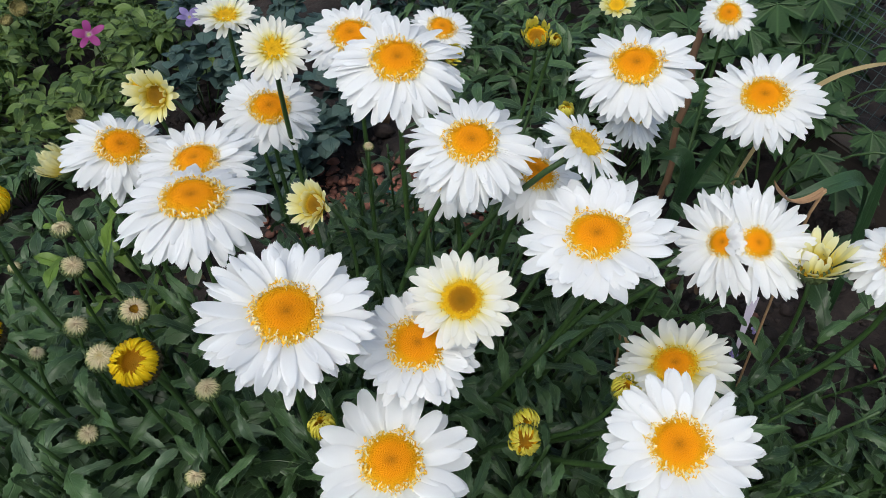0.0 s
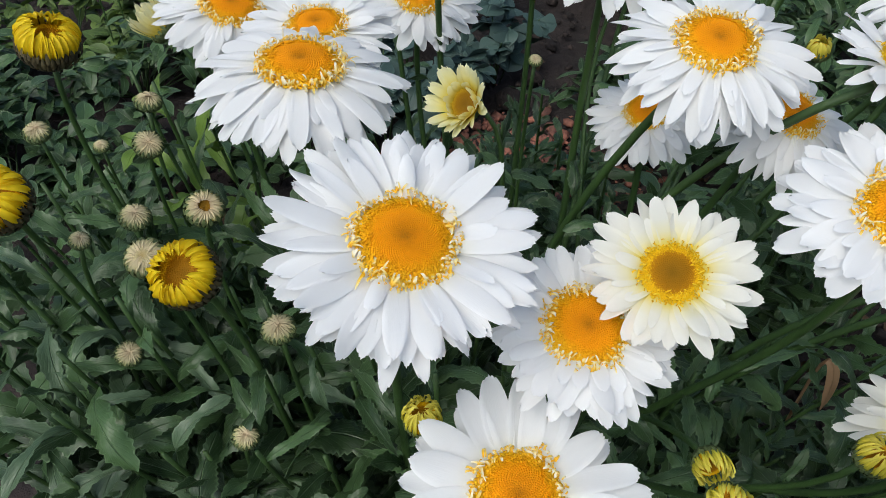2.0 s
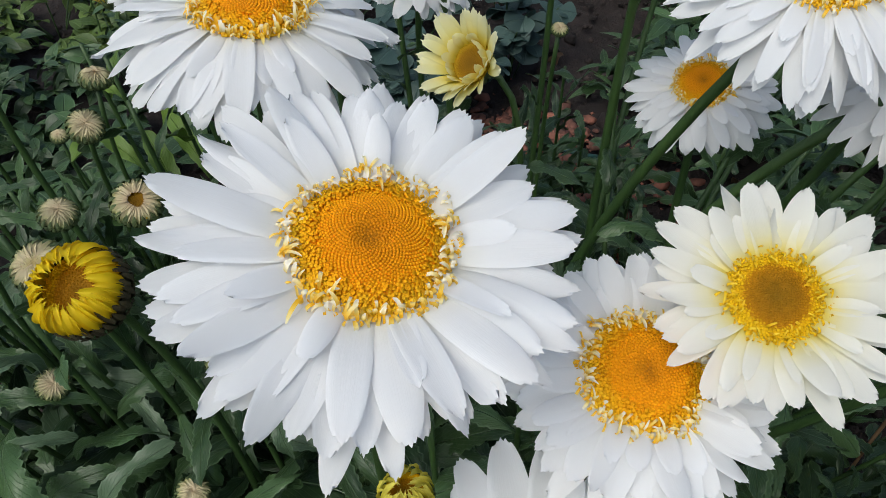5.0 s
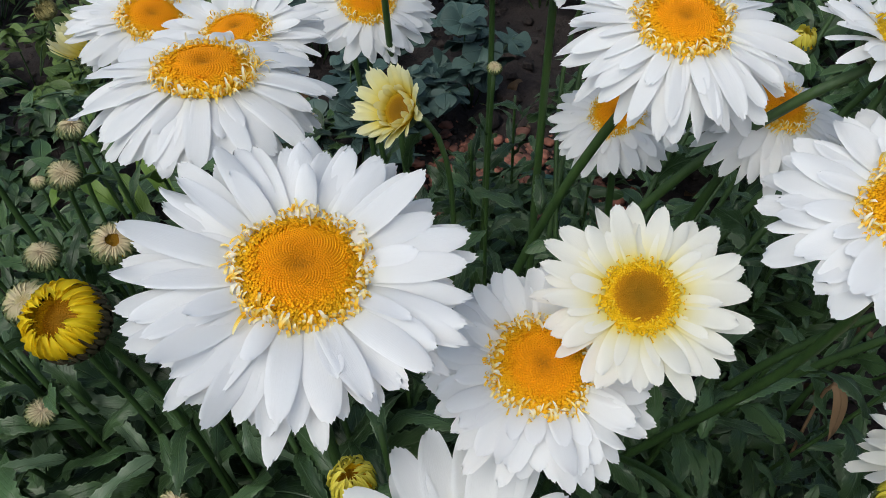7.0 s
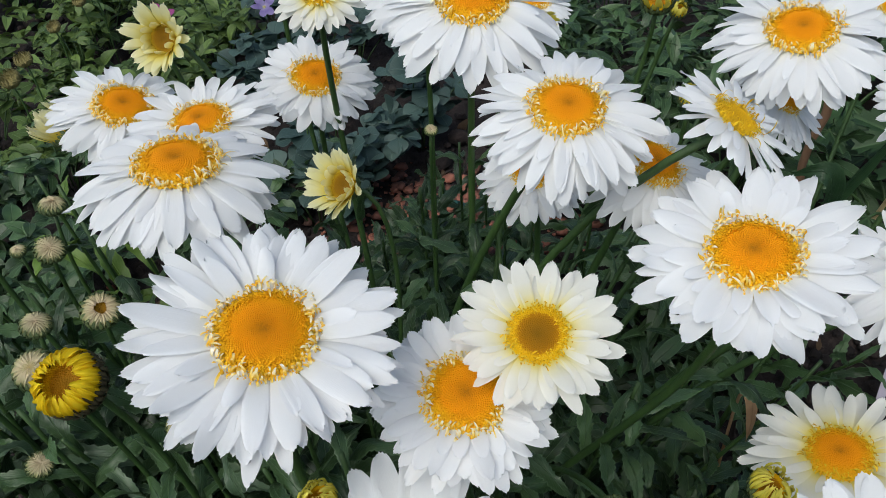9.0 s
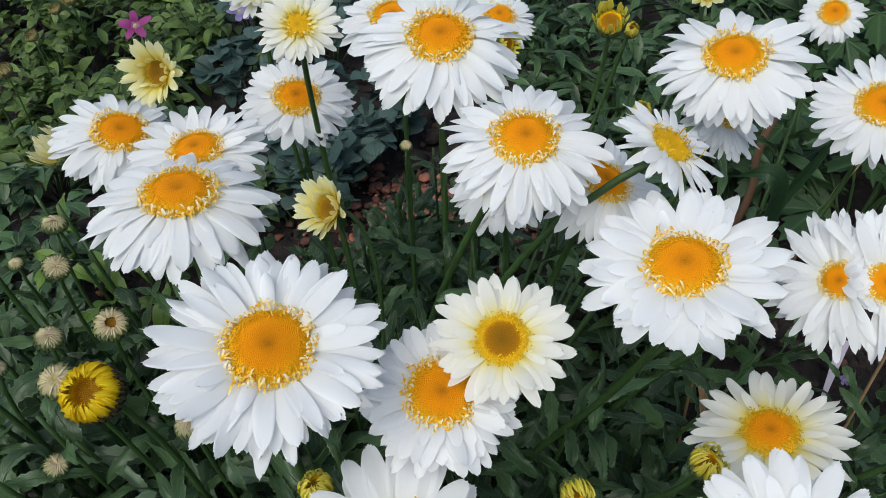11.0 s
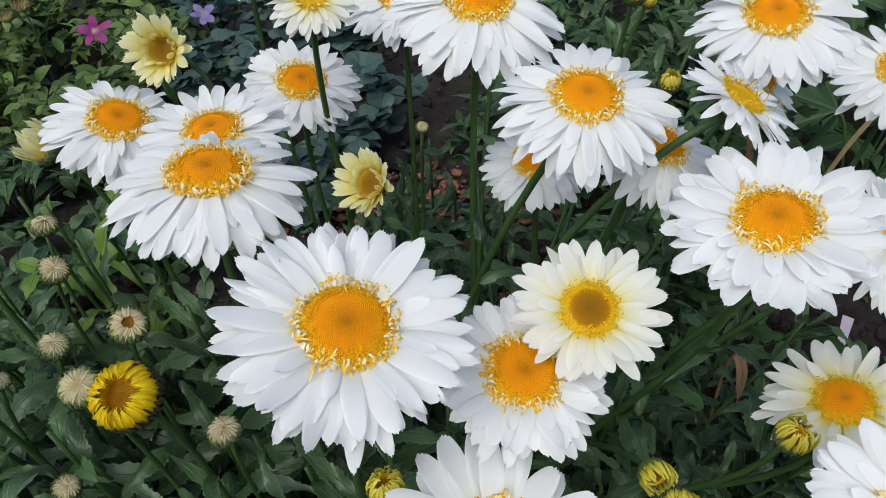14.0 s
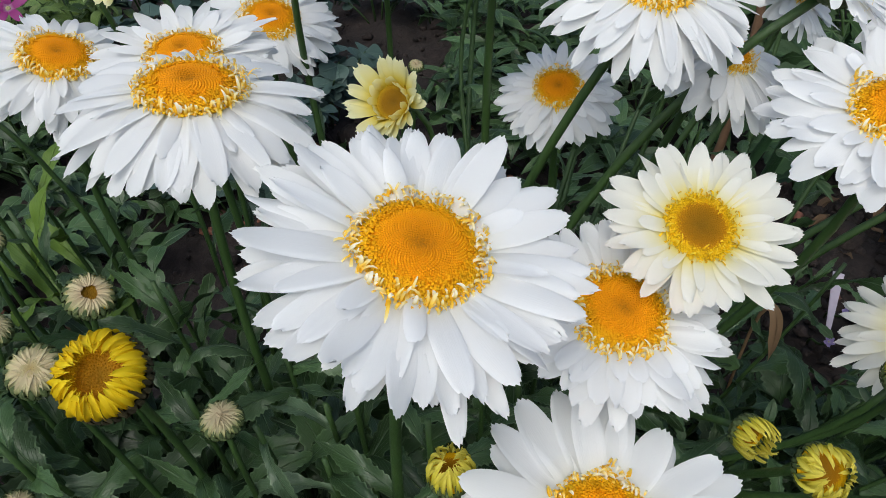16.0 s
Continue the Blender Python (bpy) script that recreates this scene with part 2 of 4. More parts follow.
# ---- mesh helpers ----
def mesh(name, verts, faces, mat, uv=None, smooth=True):
    me = bpy.data.meshes.new(name)
    me.from_pydata([tuple(v) for v in verts], [], faces)
    if uv is not None:
        lay = me.uv_layers.new(name="UVMap")
        idx = np.empty(len(me.loops), dtype=np.int32)
        me.loops.foreach_get("vertex_index", idx)
        lay.data.foreach_set("uv", np.asarray(uv, dtype=np.float32)[idx].ravel())
    if smooth:
        me.polygons.foreach_set("use_smooth", [True] * len(me.polygons))
    me.materials.append(mat)
    me.update()
    return me


def part(name, me, parent, label="", m=None):
    ob = new(name, me)
    ob.parent = parent
    if m is not None:
        ob.matrix_basis = m
    if label:
        ob["label"] = label
    return ob


def thing(name, place, label, category, group=""):
    ob = new(name)
    ob.empty_display_size = 0.02
    ob.location = place
    return tagged(ob, label, category, group)


def joined(pieces):
    """Several (verts, faces, uv) as one."""
    vs, fs, us, k = [], [], [], 0
    for v, f, u in pieces:
        vs.append(np.asarray(v, float))
        us.append(np.asarray(u, float))
        fs.extend([tuple(i + k for i in q) for q in f])
        k += len(v)
    return np.concatenate(vs), fs, np.concatenate(us)


def grid_faces(a, b):
    return [(i * b + j, (i + 1) * b + j, (i + 1) * b + j + 1, i * b + j + 1) for i in range(a - 1) for j in range(b - 1)]


def turned(direction, spin=0.0):
    """Rotation that takes z to the direction."""
    return Vector(direction).normalized().to_track_quat("Z", "Y").to_matrix().to_4x4() @ Matrix.Rotation(spin, 4, "Z")


def tube(points, radii, sides=8, ribs=0.0):
    pts = [Vector(p) for p in points]
    v, u = [], []
    side = Vector((1, 0, 0))
    for i, p in enumerate(pts):
        t = (pts[min(i + 1, len(pts) - 1)] - pts[max(i - 1, 0)]).normalized()
        a = (side - t * side.dot(t)).normalized()
        side = a
        b = t.cross(a)
        for j in range(sides):
            w = 2 * math.pi * j / sides
            r = radii[i] * (1 + ribs * (1 if j % 2 else -1))
            v.append(p + (a * math.cos(w) + b * math.sin(w)) * r)
            u.append((i / len(pts), j / sides))
    f = [(i * sides + j, i * sides + (j + 1) % sides, (i + 1) * sides + (j + 1) % sides, (i + 1) * sides + j)
         for i in range(len(pts) - 1) for j in range(sides)]
    f += [tuple(range(sides))[::-1], tuple((len(pts) - 1) * sides + j for j in range(sides))]
    return v, f, u


def bezier(a, b, c, d, n):
    a, b, c, d = (Vector(p) for p in (a, b, c, d))
    out = []
    for i in range(n):
        t = i / (n - 1)
        out.append(a * (1 - t) ** 3 + b * 3 * t * (1 - t) ** 2 + c * 3 * t * t * (1 - t) + d * t ** 3)
    return out


# ---- flower pieces; one unit is the radius of the flower's centre ----
def petal_mesh(rng, length, half, rise, bend, mat, rows=11, cols=7, notch=0.014, channel=0.12, late=0.0):
    """A petal that leaves the centre outward (x), climbing by rise degrees and bending by bend degrees along its length."""
    v, u = [], []
    x = z = 0.0
    twist = rng.uniform(-0.16, 0.16) * (0.4 if channel > 0.4 else 1)
    sway = rng.uniform(-0.06, 0.06)
    ph = rng.uniform(0, 6.28)
    wave = rng.uniform(0.0, 0.05)
    lop = rng.uniform(-0.6, 0.6)
    last = 0.0
    bow = channel if channel > 0.2 else rng.uniform(-0.22, 0.2)
    groove = rng.uniform(0.04, 0.1)
    blunt = rng.uniform(0.56, 0.76)
    for i in range(rows):
        k = i / (rows - 1)
        s = k * (1.65 - 0.65 * k)
        ang = radians(rise + bend * (s ** (1.0 + late)))
        x += math.cos(ang) * length * (s - last)
        z += math.sin(ang) * length * (s - last)
        last = s
        w = half * (0.56 + 0.44 * math.sin(math.pi / 2 * min(s / 0.5, 1)))
        if s > 0.5:
            w *= 1 - blunt * ((s - 0.5) / 0.5) ** 2.5
        nx, nz = -math.sin(ang), math.cos(ang)
        for j in range(cols):
            c = 2 * j / (cols - 1) - 1
            dip = -bow * half * c * c + groove * half * math.cos(3 * math.pi * c + 0.5) * min(1, s * 3) * (1 - 0.4 * s)
            dip += wave * length * math.sin(5 * s + ph) * c * s
            dip += twist * c * w * s
            tip = 0.0
            if i == rows - 1:
                tip = length * (notch * math.cos(2.6 * math.pi * c + lop) - 0.05 * c * c)
            elif i == rows - 2:
                tip = length * (-0.01 * c * c)
            ca, sa = math.cos(ang), math.sin(ang)
            v.append((x + ca * tip + nx * dip, c * w + sway * length * s * s, z + sa * tip + nz * dip))
            u.append((s, j / (cols - 1)))
    return mesh("petal", v, grid_faces(rows, cols), mat, u)


def floret(rng, p, n, r, h, star=False):
    """One small floret: a six-sided bud, or an open one with a wider mouth."""
    q = turned(n, rng.uniform(0, 6))
    prof = [(r * 1.04, -0.1 * h), (r * 0.82, h)] if not star else [(r * 0.55, -0.5 * h), (r * 0.5, 0.5 * h), (r * 1.25, h), (r * 0.4, h * 0.85)]
    k = 5
    v = []
    for i, (a, z) in enumerate(prof):
        for j in range(k):
            w = 2 * math.pi * j / k
            b = a * (1.25 if star and i == 2 and j % 2 else 1)
            v.append(Vector(p) + q @ Vector((b * math.cos(w), b * math.sin(w), z)))
    f = [(i * k + j, i * k + (j + 1) % k, (i + 1) * k + (j + 1) % k, (i + 1) * k + j) for i in range(len(prof) - 1) for j in range(k)]
    f.append(tuple((len(prof) - 1) * k + j for j in range(k)))
    return v, f, [(0, 0)] * len(v)


def dome(r, height):
    return height * (1 - r * r) - 0.12 * math.exp(-(r / 0.2) ** 2)


def disc_mesh(seed, mat, height=0.34, count=1100, open_from=0.64, fat=0.76):
    rng = random.Random(seed)
    rings, sides = 9, 28
    v = [(0, 0, dome(0, height) - 0.008)]
    for i in range(1, rings + 1):
        r = i / rings
        v += [(r * math.cos(2 * math.pi * j / sides), r * math.sin(2 * math.pi * j / sides), dome(r, height) - 0.008) for j in range(sides)]
    f = [(0, 1 + j, 1 + (j + 1) % sides) for j in range(sides)]
    for i in range(rings - 1):
        a, b = 1 + i * sides, 1 + (i + 1) * sides
        f += [(a + j, b + j, b + (j + 1) % sides, a + (j + 1) % sides) for j in range(sides)]
    bits = [(v, f, [(0, 0)] * len(v))]
    for i in range(count):
        r = math.sqrt((i + 0.5) / count)
        w = i * 2.39996
        x, y = r * math.cos(w), r * math.sin(w)
        n = Vector((x * 2 * height, y * 2 * height, 1)).normalized()
        opened = r > open_from + rng.uniform(-0.07, 0.07)
        jit = Vector((rng.uniform(-1, 1), rng.uniform(-1, 1), 0)) * (0.35 if opened else 0.04)
        h = rng.uniform(0.03, 0.075) if opened else 0.012 + 0.016 * r
        bits.append(floret(rng, (x, y, dome(r, height)), n + jit, fat * (0.038 if opened else 0.0385), h, opened))
    vv, ff, uu = joined(bits)
    return mesh("florets", vv, ff, mat, uu)


def fringe_mesh(seed, mat, count=300, height=0.34, reach=0.27, r_from=0.86, wide=1.35):
    """Short curled tongues in an uneven ring round the centre."""
    rng = random.Random(seed)
    bits = []
    for i in range(count):
        w = 2 * math.pi * (i + rng.uniform(-0.5, 0.5)) / count
        uneven = noise.noise(Vector((2.2 * math.cos(w), 2.2 * math.sin(w), seed * 3.7)))
        r = r_from + (1.13 + 0.12 * uneven - r_from) * rng.random() ** 0.7
        ln = reach * rng.uniform(0.45, 1.4) * (1 + 0.7 * uneven)
        hw = rng.uniform(0.011, 0.022) * wide
        turn = rng.gauss(0, 0.7)
        rise, bend = rng.uniform(0.2, 1.5), rng.choice((rng.uniform(-5.0, -2.0), rng.uniform(1.5, 4.6)))
        v, u, x, z = [], [], 0.0, 0.0
        m = Matrix.Rotation(w, 4, "Z") @ Matrix.Translation((r, 0, dome(min(r, 1), height) + 0.05 + 0.35 * max(0.0, r - 0.92))) @ Matrix.Rotation(turn, 4, "Z")
        for k in range(6):
            a = rise + bend * k / 5
            if k:
                x += math.cos(a) * ln / 5
                z += math.sin(a) * ln / 5
            ww = hw * (0.7, 1, 1.1, 1.1, 0.95, 0.4)[k]
            v += [m @ Vector((x, -ww, z + ww * 0.4)), m @ Vector((x, 0, z)), m @ Vector((x, ww, z + ww * 0.4))]
            u += [(k / 5, 0), (k / 5, 0.5), (k / 5, 1)]
        bits.append((v, grid_faces(6, 3), u))
    vv, ff, uu = joined(bits)
    return mesh("fringe", vv, ff, mat, uu)


def cup_mesh(seed, radius=1.05, depth=0.75, rows=3, count=16, mat=None, top=0.0):
    """The green cup under a flower: overlapping bracts in rows round a bowl."""
    rng = random.Random(seed)
    bits = []
    sides, rings = 20, 6
    v, u = [], []
    for i in range(rings):
        a = math.pi / 2 * i / (rings - 1)
        r, z = radius * math.cos(a) * 0.96 + 0.16 * math.sin(a), top - depth * math.sin(a)
        for j in range(sides):
            w = 2 * math.pi * j / sides
            v.append((r * math.cos(w), r * math.sin(w), z))
            u.append((0, 0))
    f = [(i * sides + j, (i + 1) * sides + j, (i + 1) * sides + (j + 1) % sides, i * sides + (j + 1) % sides) for i in range(rings - 1) for j in range(sides)]
    bits.append((v, f, u))
    for k in range(rows):
        for j in range(count):
            w = 2 * math.pi * (j + 0.5 * (k % 2) + rng.uniform(-0.1, 0.1)) / count
            a0, a1 = 1.25 - 0.38 * k, 0.62 - 0.42 * k
            hw = 3.3 * radius / count
            vv, uu = [], []
            for s in range(4):
                a = a0 + (a1 - a0) * s / 3
                r = radius * 1.03 * math.cos(a) + 0.16 * math.sin(a) + 0.025 * s / 3
                z = top - depth * 1.03 * math.sin(a)
                ww = hw * (0.6, 1.0, 0.85, 0.15)[s]
                for c in (-1, 0, 1):
                    b = w + c * ww / max(r, 0.3) * 0.5
                    rr = r + (0.03 if c == 0 else 0)
                    vv.append((rr * math.cos(b), rr * math.sin(b), z))
                    uu.append((s / 3, (c + 1) / 2))
            bits.append((vv, grid_faces(4, 3), uu))
    vv, ff, uu = joined(bits)
    return mesh("cup", vv, ff, mat or BRACT, uu)


DISCS = [disc_mesh(s, ORANGE) for s in (1, 2, 3)]
DISC_BIG = disc_mesh(4, ORANGE, 0.3, 1900, 0.7, 0.58)
DISC_YOUNG = disc_mesh(5, BROWN, 0.22, 800, 0.74, 0.75)
DISC_BUD = disc_mesh(6, BROWN, 0.12, 420, 0.95, 0.9)
DISC_PALE = disc_mesh(8, PALEDISC, 0.62, 60, 2.0, 1.0)
DISC_OLIVE = disc_mesh(9, OLIVE, 0.05, 420, 0.9, 0.9)
DISC_LEMON = disc_mesh(7, LEMONDISC, 0.14, 420, 0.8, 0.9)
FRINGES = [fringe_mesh(s, FRINGE) for s in (11, 12, 13)]
FRINGE_BIG = fringe_mesh(14, FRINGE, 350, 0.3, 0.24, 0.88, 1.3)
FRINGES_YELLOW = [fringe_mesh(s, FRINGE_YELLOW, 170, 0.22, 0.27, 0.7, 1.3) for s in (15, 16)]
FRINGE_STRANDS = fringe_mesh(17, FRINGE_YELLOW, 90, 0.14, 0.5, 0.5, 1.7)
CUP = cup_mesh(21)
CUP_DARK = cup_mesh(22, 1.16, 0.95, 4, 22, DARKRIM, 0.12)
CUP_BUD = cup_mesh(23, 1.08, 0.8, 4, 16, BRACT, 0.1)


# ---- leaves and stems ----
def leaf_mesh(seed, half, arch, mat, teeth=8, depth=0.22, rows=25, fold=0.25, roll=0.0, name="leaf", turn=0.0):
    """A lance-shaped toothed leaf of length one along x."""
    rng = random.Random(seed)
    v, u = [], []
    x = z = 0.0
    ph = rng.uniform(0, 6)
    side = rng.uniform(-0.1, 0.1)
    for i in range(rows):
        s = i / (rows - 1)
        a = 0.25 - arch * s + 0.12 * math.sin(6 * s + ph)
        if i:
            x += math.cos(a) / (rows - 1)
            z += math.sin(a) / (rows - 1)
        w = half * (0.28 + 0.72 * math.sin(math.pi * min(s, 0.98) ** 1.45) ** 0.8) * (1 if s < 0.97 else 0.25)
        for c in (-1, -0.55, 0, 0.55, 1):
            ww = w
            if abs(c) == 1 and s > 0.2:
                ww *= 1 + depth * (((i * teeth / rows) % 1.0) - 0.4)
            curl = fold * abs(c) * w + 0.032 * math.sin(13 * s + ph + 1.7 * c) * abs(c) - roll * c * c * w
            curl += c * ww * math.sin(turn * s)
            v.append((x - math.sin(a) * curl, c * ww * math.cos(turn * s) + side * s * s, z + math.cos(a) * curl))
            u.append((s, (c + 1) / 2))
    return mesh(name, v, grid_faces(rows, 5), mat, u)


LEAVES = [leaf_mesh(100 + k, 0.085 + 0.013 * (k % 4), (0.5, 0.9, 1.3, 1.7, 0.2, 1.1, 2.2, 0.8)[k], LEAF, 13 + k % 3, 0.42, 33, 0.15 + 0.12 * (k % 3), (0.0, 0.35, 0.9, 0.55)[k % 4], "leaf", (0.3, -0.9, 1.4, 0.0, -0.5, 0.8, 0.2, -1.6)[k]) for k in range(8)]
SMALL_LEAVES = [leaf_mesh(140 + k, 0.13, 0.6 + 0.5 * k, LEAF, 7, 0.38) for k in range(3)]
ROLLED_LEAVES = [leaf_mesh(180 + k, 0.075 + 0.01 * k, (1.6, 2.4, 2.9)[k], PALELEAF, 14, 0.4, 31, 0.55, 0.0, "leaf", (0.4, -0.7, 0.9)[k]) for k in range(3)]
NARROW_LEAVES = [leaf_mesh(160 + k, 0.062 + 0.008 * k, (0.4, 0.9, 1.5, 2.0)[k], LEAF, 11, 0.5, 25, 0.3, 0.2, "leaf", (0.6, -1.1, 1.6, -0.4)[k]) for k in range(4)]
YOUNG_LEAVES = [leaf_mesh(150 + k, 0.11, 0.4 + 0.3 * k, SHOOT, 6, 0.2) for k in range(3)]


def leaf_matrix(p, tangent, azimuth, lift, size, spin=0.0):
    t = Vector(tangent).normalized()
    a = Vector((math.cos(azimuth), math.sin(azimuth), 0))
    a = (a - t * a.dot(t)).normalized()
    x = (t * math.cos(lift) + a * math.sin(lift)).normalized()
    z = (t * math.sin(lift) - a * math.cos(lift)).normalized()
    y = z.cross(x)
    m = Matrix((x, y, z)).transposed().to_4x4()
    return Matrix.Translation(p) @ m @ Matrix.Rotation(spin, 4, "X") @ Matrix.Diagonal((size, size, size, 1))


def leafy_stem(owner, rng, pts, thick, leaves, longest, bare=0.2, low=0.12, kinds=None, mat=None):
    """The stem along pts (from the foot) with leaves in a spiral; pts are relative to the owner."""
    n = len(pts)
    radii = [thick * (1.25 - 0.35 * i / (n - 1)) for i in range(n)]
    v, f, u = tube(pts, radii, 10, 0.06)
    part("stem", mesh("stem", v, f, mat or STEM, u), owner)
    az = rng.uniform(0, 6.28)
    for k in range(leaves):
        s = low + (1 - bare - low) * (k + rng.uniform(0, 0.6)) / leaves
        i = min(int(s * (n - 1)), n - 2)
        q = s * (n - 1) - i
        p = pts[i].lerp(pts[i + 1], q)
        t = pts[i + 1] - pts[i]
        az += 2.4 + rng.uniform(-0.5, 0.5)
        size = longest * (1 - 0.6 * max(0, s - 0.25) / 0.75) * rng.uniform(0.75, 1.2)
        me = rng.choice(kinds or (LEAVES if size > 0.035 else SMALL_LEAVES))
        part("leaf", me, owner, "", leaf_matrix(p, t, az, radians(rng.uniform(28, 75)), size, rng.uniform(-0.4, 0.4)))


CLUMP = Vector((-0.02, 0.43, 0))
BLOOMS = "white daisies in the bed"


def head_frame(name, place, normal, size, label, category, seed, base=None, group=BLOOMS, leaves=9, thick=0.0028, longest=0.06, bare=0.3, neck=0.09, sink=0.75, arrive=None):
    """The empty at the foot, the stem with its leaves, and the pose of the flower relative to the foot."""
    rng = random.Random(seed)
    h = Vector(place)
    nrm = Vector(normal).normalized()
    if base is None:
        near = 0.84 if h.x < -0.05 else 0.45 if h.x < 0.05 else 0.12
        base = (CLUMP.x + near * (h.x - CLUMP.x) + rng.uniform(-0.02, 0.02), CLUMP.y + near * (h.y - CLUMP.y) + rng.uniform(-0.02, 0.02), 0)
    base = Vector(base)
    plant = thing(name, base, label, category, group)
    top = h - nrm * size * sink - base
    pts = bezier((0, 0, -0.01), (0, 0, h.z * 0.45), top - (Vector(arrive) if arrive else nrm * 0.75 + Vector((0, 0, 0.35))).normalized() * neck * 1.6, top, 18)
    leafy_stem(plant, rng, pts, thick, leaves, longest, bare)
    return plant, rng, Matrix.Translation(h - base) @ turned(nrm, rng.uniform(0, 6.28)) @ Matrix.Diagonal((size, size, size, 1))


def add_row(head, rng, mat, count, length, half, r0, z0, rise, bend, variants=7, skip=(), jitter=1.0, away=None, frame_of=None, stand=False, **more):
    kinds = [petal_mesh(rng, length * rng.uniform(0.86, 1.05), half * rng.uniform(0.8, 1.15), rise + rng.uniform(-4, 4) * jitter, bend + rng.uniform(-12, 12) * jitter, mat, **more) for _ in range(variants)]
    turn = rng.uniform(0, 6.28)
    for k in range(count):
        w = turn + 2 * math.pi * (k + rng.uniform(-0.22, 0.22)) / count
        if any(a < (math.degrees(w) % 360) < b for a, b in skip):
            continue
        if away and (frame_of.to_3x3() @ Vector((math.cos(w), math.sin(w), 0))).normalized().dot(Vector(away)) < -0.45:
            # where two heads meet, the petals stay short, and on one of them they stand up between the two
            if stand:
                m = Matrix.Rotation(w, 4, "Z") @ Matrix.Translation((r0 * rng.uniform(0.45, 0.8), 0, z0 + 0.28)) @ Matrix.Rotation(radians(rng.uniform(-24, -4)), 4, "Y") @ Matrix.Diagonal((0.32, 0.7, 0.4, 1))
                part("petal", rng.choice(kinds), head, "", m)
                continue
            m = Matrix.Rotation(w, 4, "Z") @ Matrix.Translation((r0 * 1.02, 0, z0)) @ Matrix.Rotation(radians(rng.uniform(-14, 2)), 4, "Y") @ Matrix.Diagonal((0.3, 0.8, 0.4, 1))
            part("petal", rng.choice(kinds), head, "", m)
            continue
        size = rng.uniform(0.92, 1.05)
        m = Matrix.Rotation(w, 4, "Z") @ Matrix.Translation((r0 * rng.uniform(0.96, 1.04), 0, z0 + rng.uniform(-0.03, 0.03))) @ Matrix.Rotation(radians(max(-8, min(8, rng.gauss(0, 4.0))) * jitter), 4, "Y") @ Matrix.Rotation(rng.gauss(0, 0.17) * min(jitter, 1.5), 4, "X") @ Matrix.Rotation(rng.gauss(0, 0.06), 4, "Z") @ Matrix.Diagonal((size, size, size, 1))
        part("petal", rng.choice(kinds), head, "", m)


def bloom(place, normal, reach, size, droop, seed, label, mat=WHITE, rows=(31, 34, 20), half=0.248, disc=None, fringe=None, base=None, skip=(), thick=0.0024, away=None, core=None, stand=False, **more):
    """An open flower: reach and size are the radii of the petals and of the centre, droop the degrees by which the petals hang back."""
    plant, rng, m = head_frame("daisy", place, normal, size, label, "daisy", seed, base, thick=thick, **more)
    core_scale = Matrix.Diagonal((0.97, 0.97, 1.0, 1))
    m = m @ core_scale
    ln = (reach / size - 0.82) * 1.06 / 0.97
    half = half / 0.97
    head = part("flower_centre", disc or DISCS[seed % 3], plant, "", m)
    part("fringe", fringe or FRINGES[seed % 3], head, "", Matrix.Rotation(rng.uniform(0, 6), 4, "Z"))
    part("cup", CUP, head, "green cup of bracts", Matrix.Translation((0, 0, -0.22)) @ Matrix.Diagonal((0.9, 0.9, 0.9, 1)))
    specs = ((0.74, -0.03, 12, 1.03), (0.76, -0.1, 3, 1.08), (0.76, 0.0, 16, 0.66))
    for (r0, z0, rise, f), count in zip(specs, rows):
        if count:
            add_row(head, rng, mat, count, ln * f, half * (1 if f > 0.7 else 0.72), r0, z0, rise - droop * 0.55, -droop * 1.1 - 8, skip=skip, away=away, frame_of=m, stand=stand)
    if core:
        # unopened inner petals stand up round the middle
        add_row(head, rng, core, 8, 0.6, 0.085, 0.6, 0.12, 66, -40, 4, jitter=2.0, rows=7, cols=5)
        add_row(head, rng, core, 15, 0.68, 0.095, 0.8, 0.05, 48, -40, 4, jitter=2.0, rows=7, cols=5)
    return plant


def button(place, normal, reach, size, seed, label, mat=YELLOW, count=34, rise=62, bend=115, length=1.4, half=0.2, cup=None, name="daisy_bud", disc=None, leaves=11, channel=0.12, r0=0.88, thick=0.0019, **more):
    """A half-open flower, whose short petals still stand up or fold over the centre."""
    plant, rng, m = head_frame(name, place, normal, size, label, "flower bud", seed, leaves=leaves, thick=thick, **more)
    head = part("flower_centre", disc or DISC_BUD, plant, "", m)
    part("cup", cup or (CUP if bend < 0 else CUP_BUD), head, "green cup of overlapping bracts", Matrix.Translation((0, 0, -0.22 if bend < 0 else -0.16)) @ Matrix.Diagonal((0.86, 0.86, 1, 1) if bend < 0 else (1, 1, 1, 1)))
    calm = 0.5 if bend > 110 else 1.0
    add_row(head, rng, mat, count // 2, length, half, r0, 0.0, rise, bend, 5, jitter=calm, rows=9, cols=5, notch=0.05, channel=channel)
    add_row(head, rng, mat, count - count // 2, length * 0.92, half, r0 + 0.06, -0.04, rise - 8, bend, 5, jitter=calm, rows=9, cols=5, notch=0.05, channel=channel)
    if (rise < 60 and bend < 90) or bend < 0:
        # a second ring of shorter petals hides the rim of the middle
        add_row(head, rng, mat, count // 2, length * (0.62 if bend >= 0 else 0.5), half * 0.85, r0 - (0.12 if bend >= 0 else 0.02), 0.05, rise + 22, bend + 15, 4, jitter=2.0, rows=7, cols=5)
    return plant


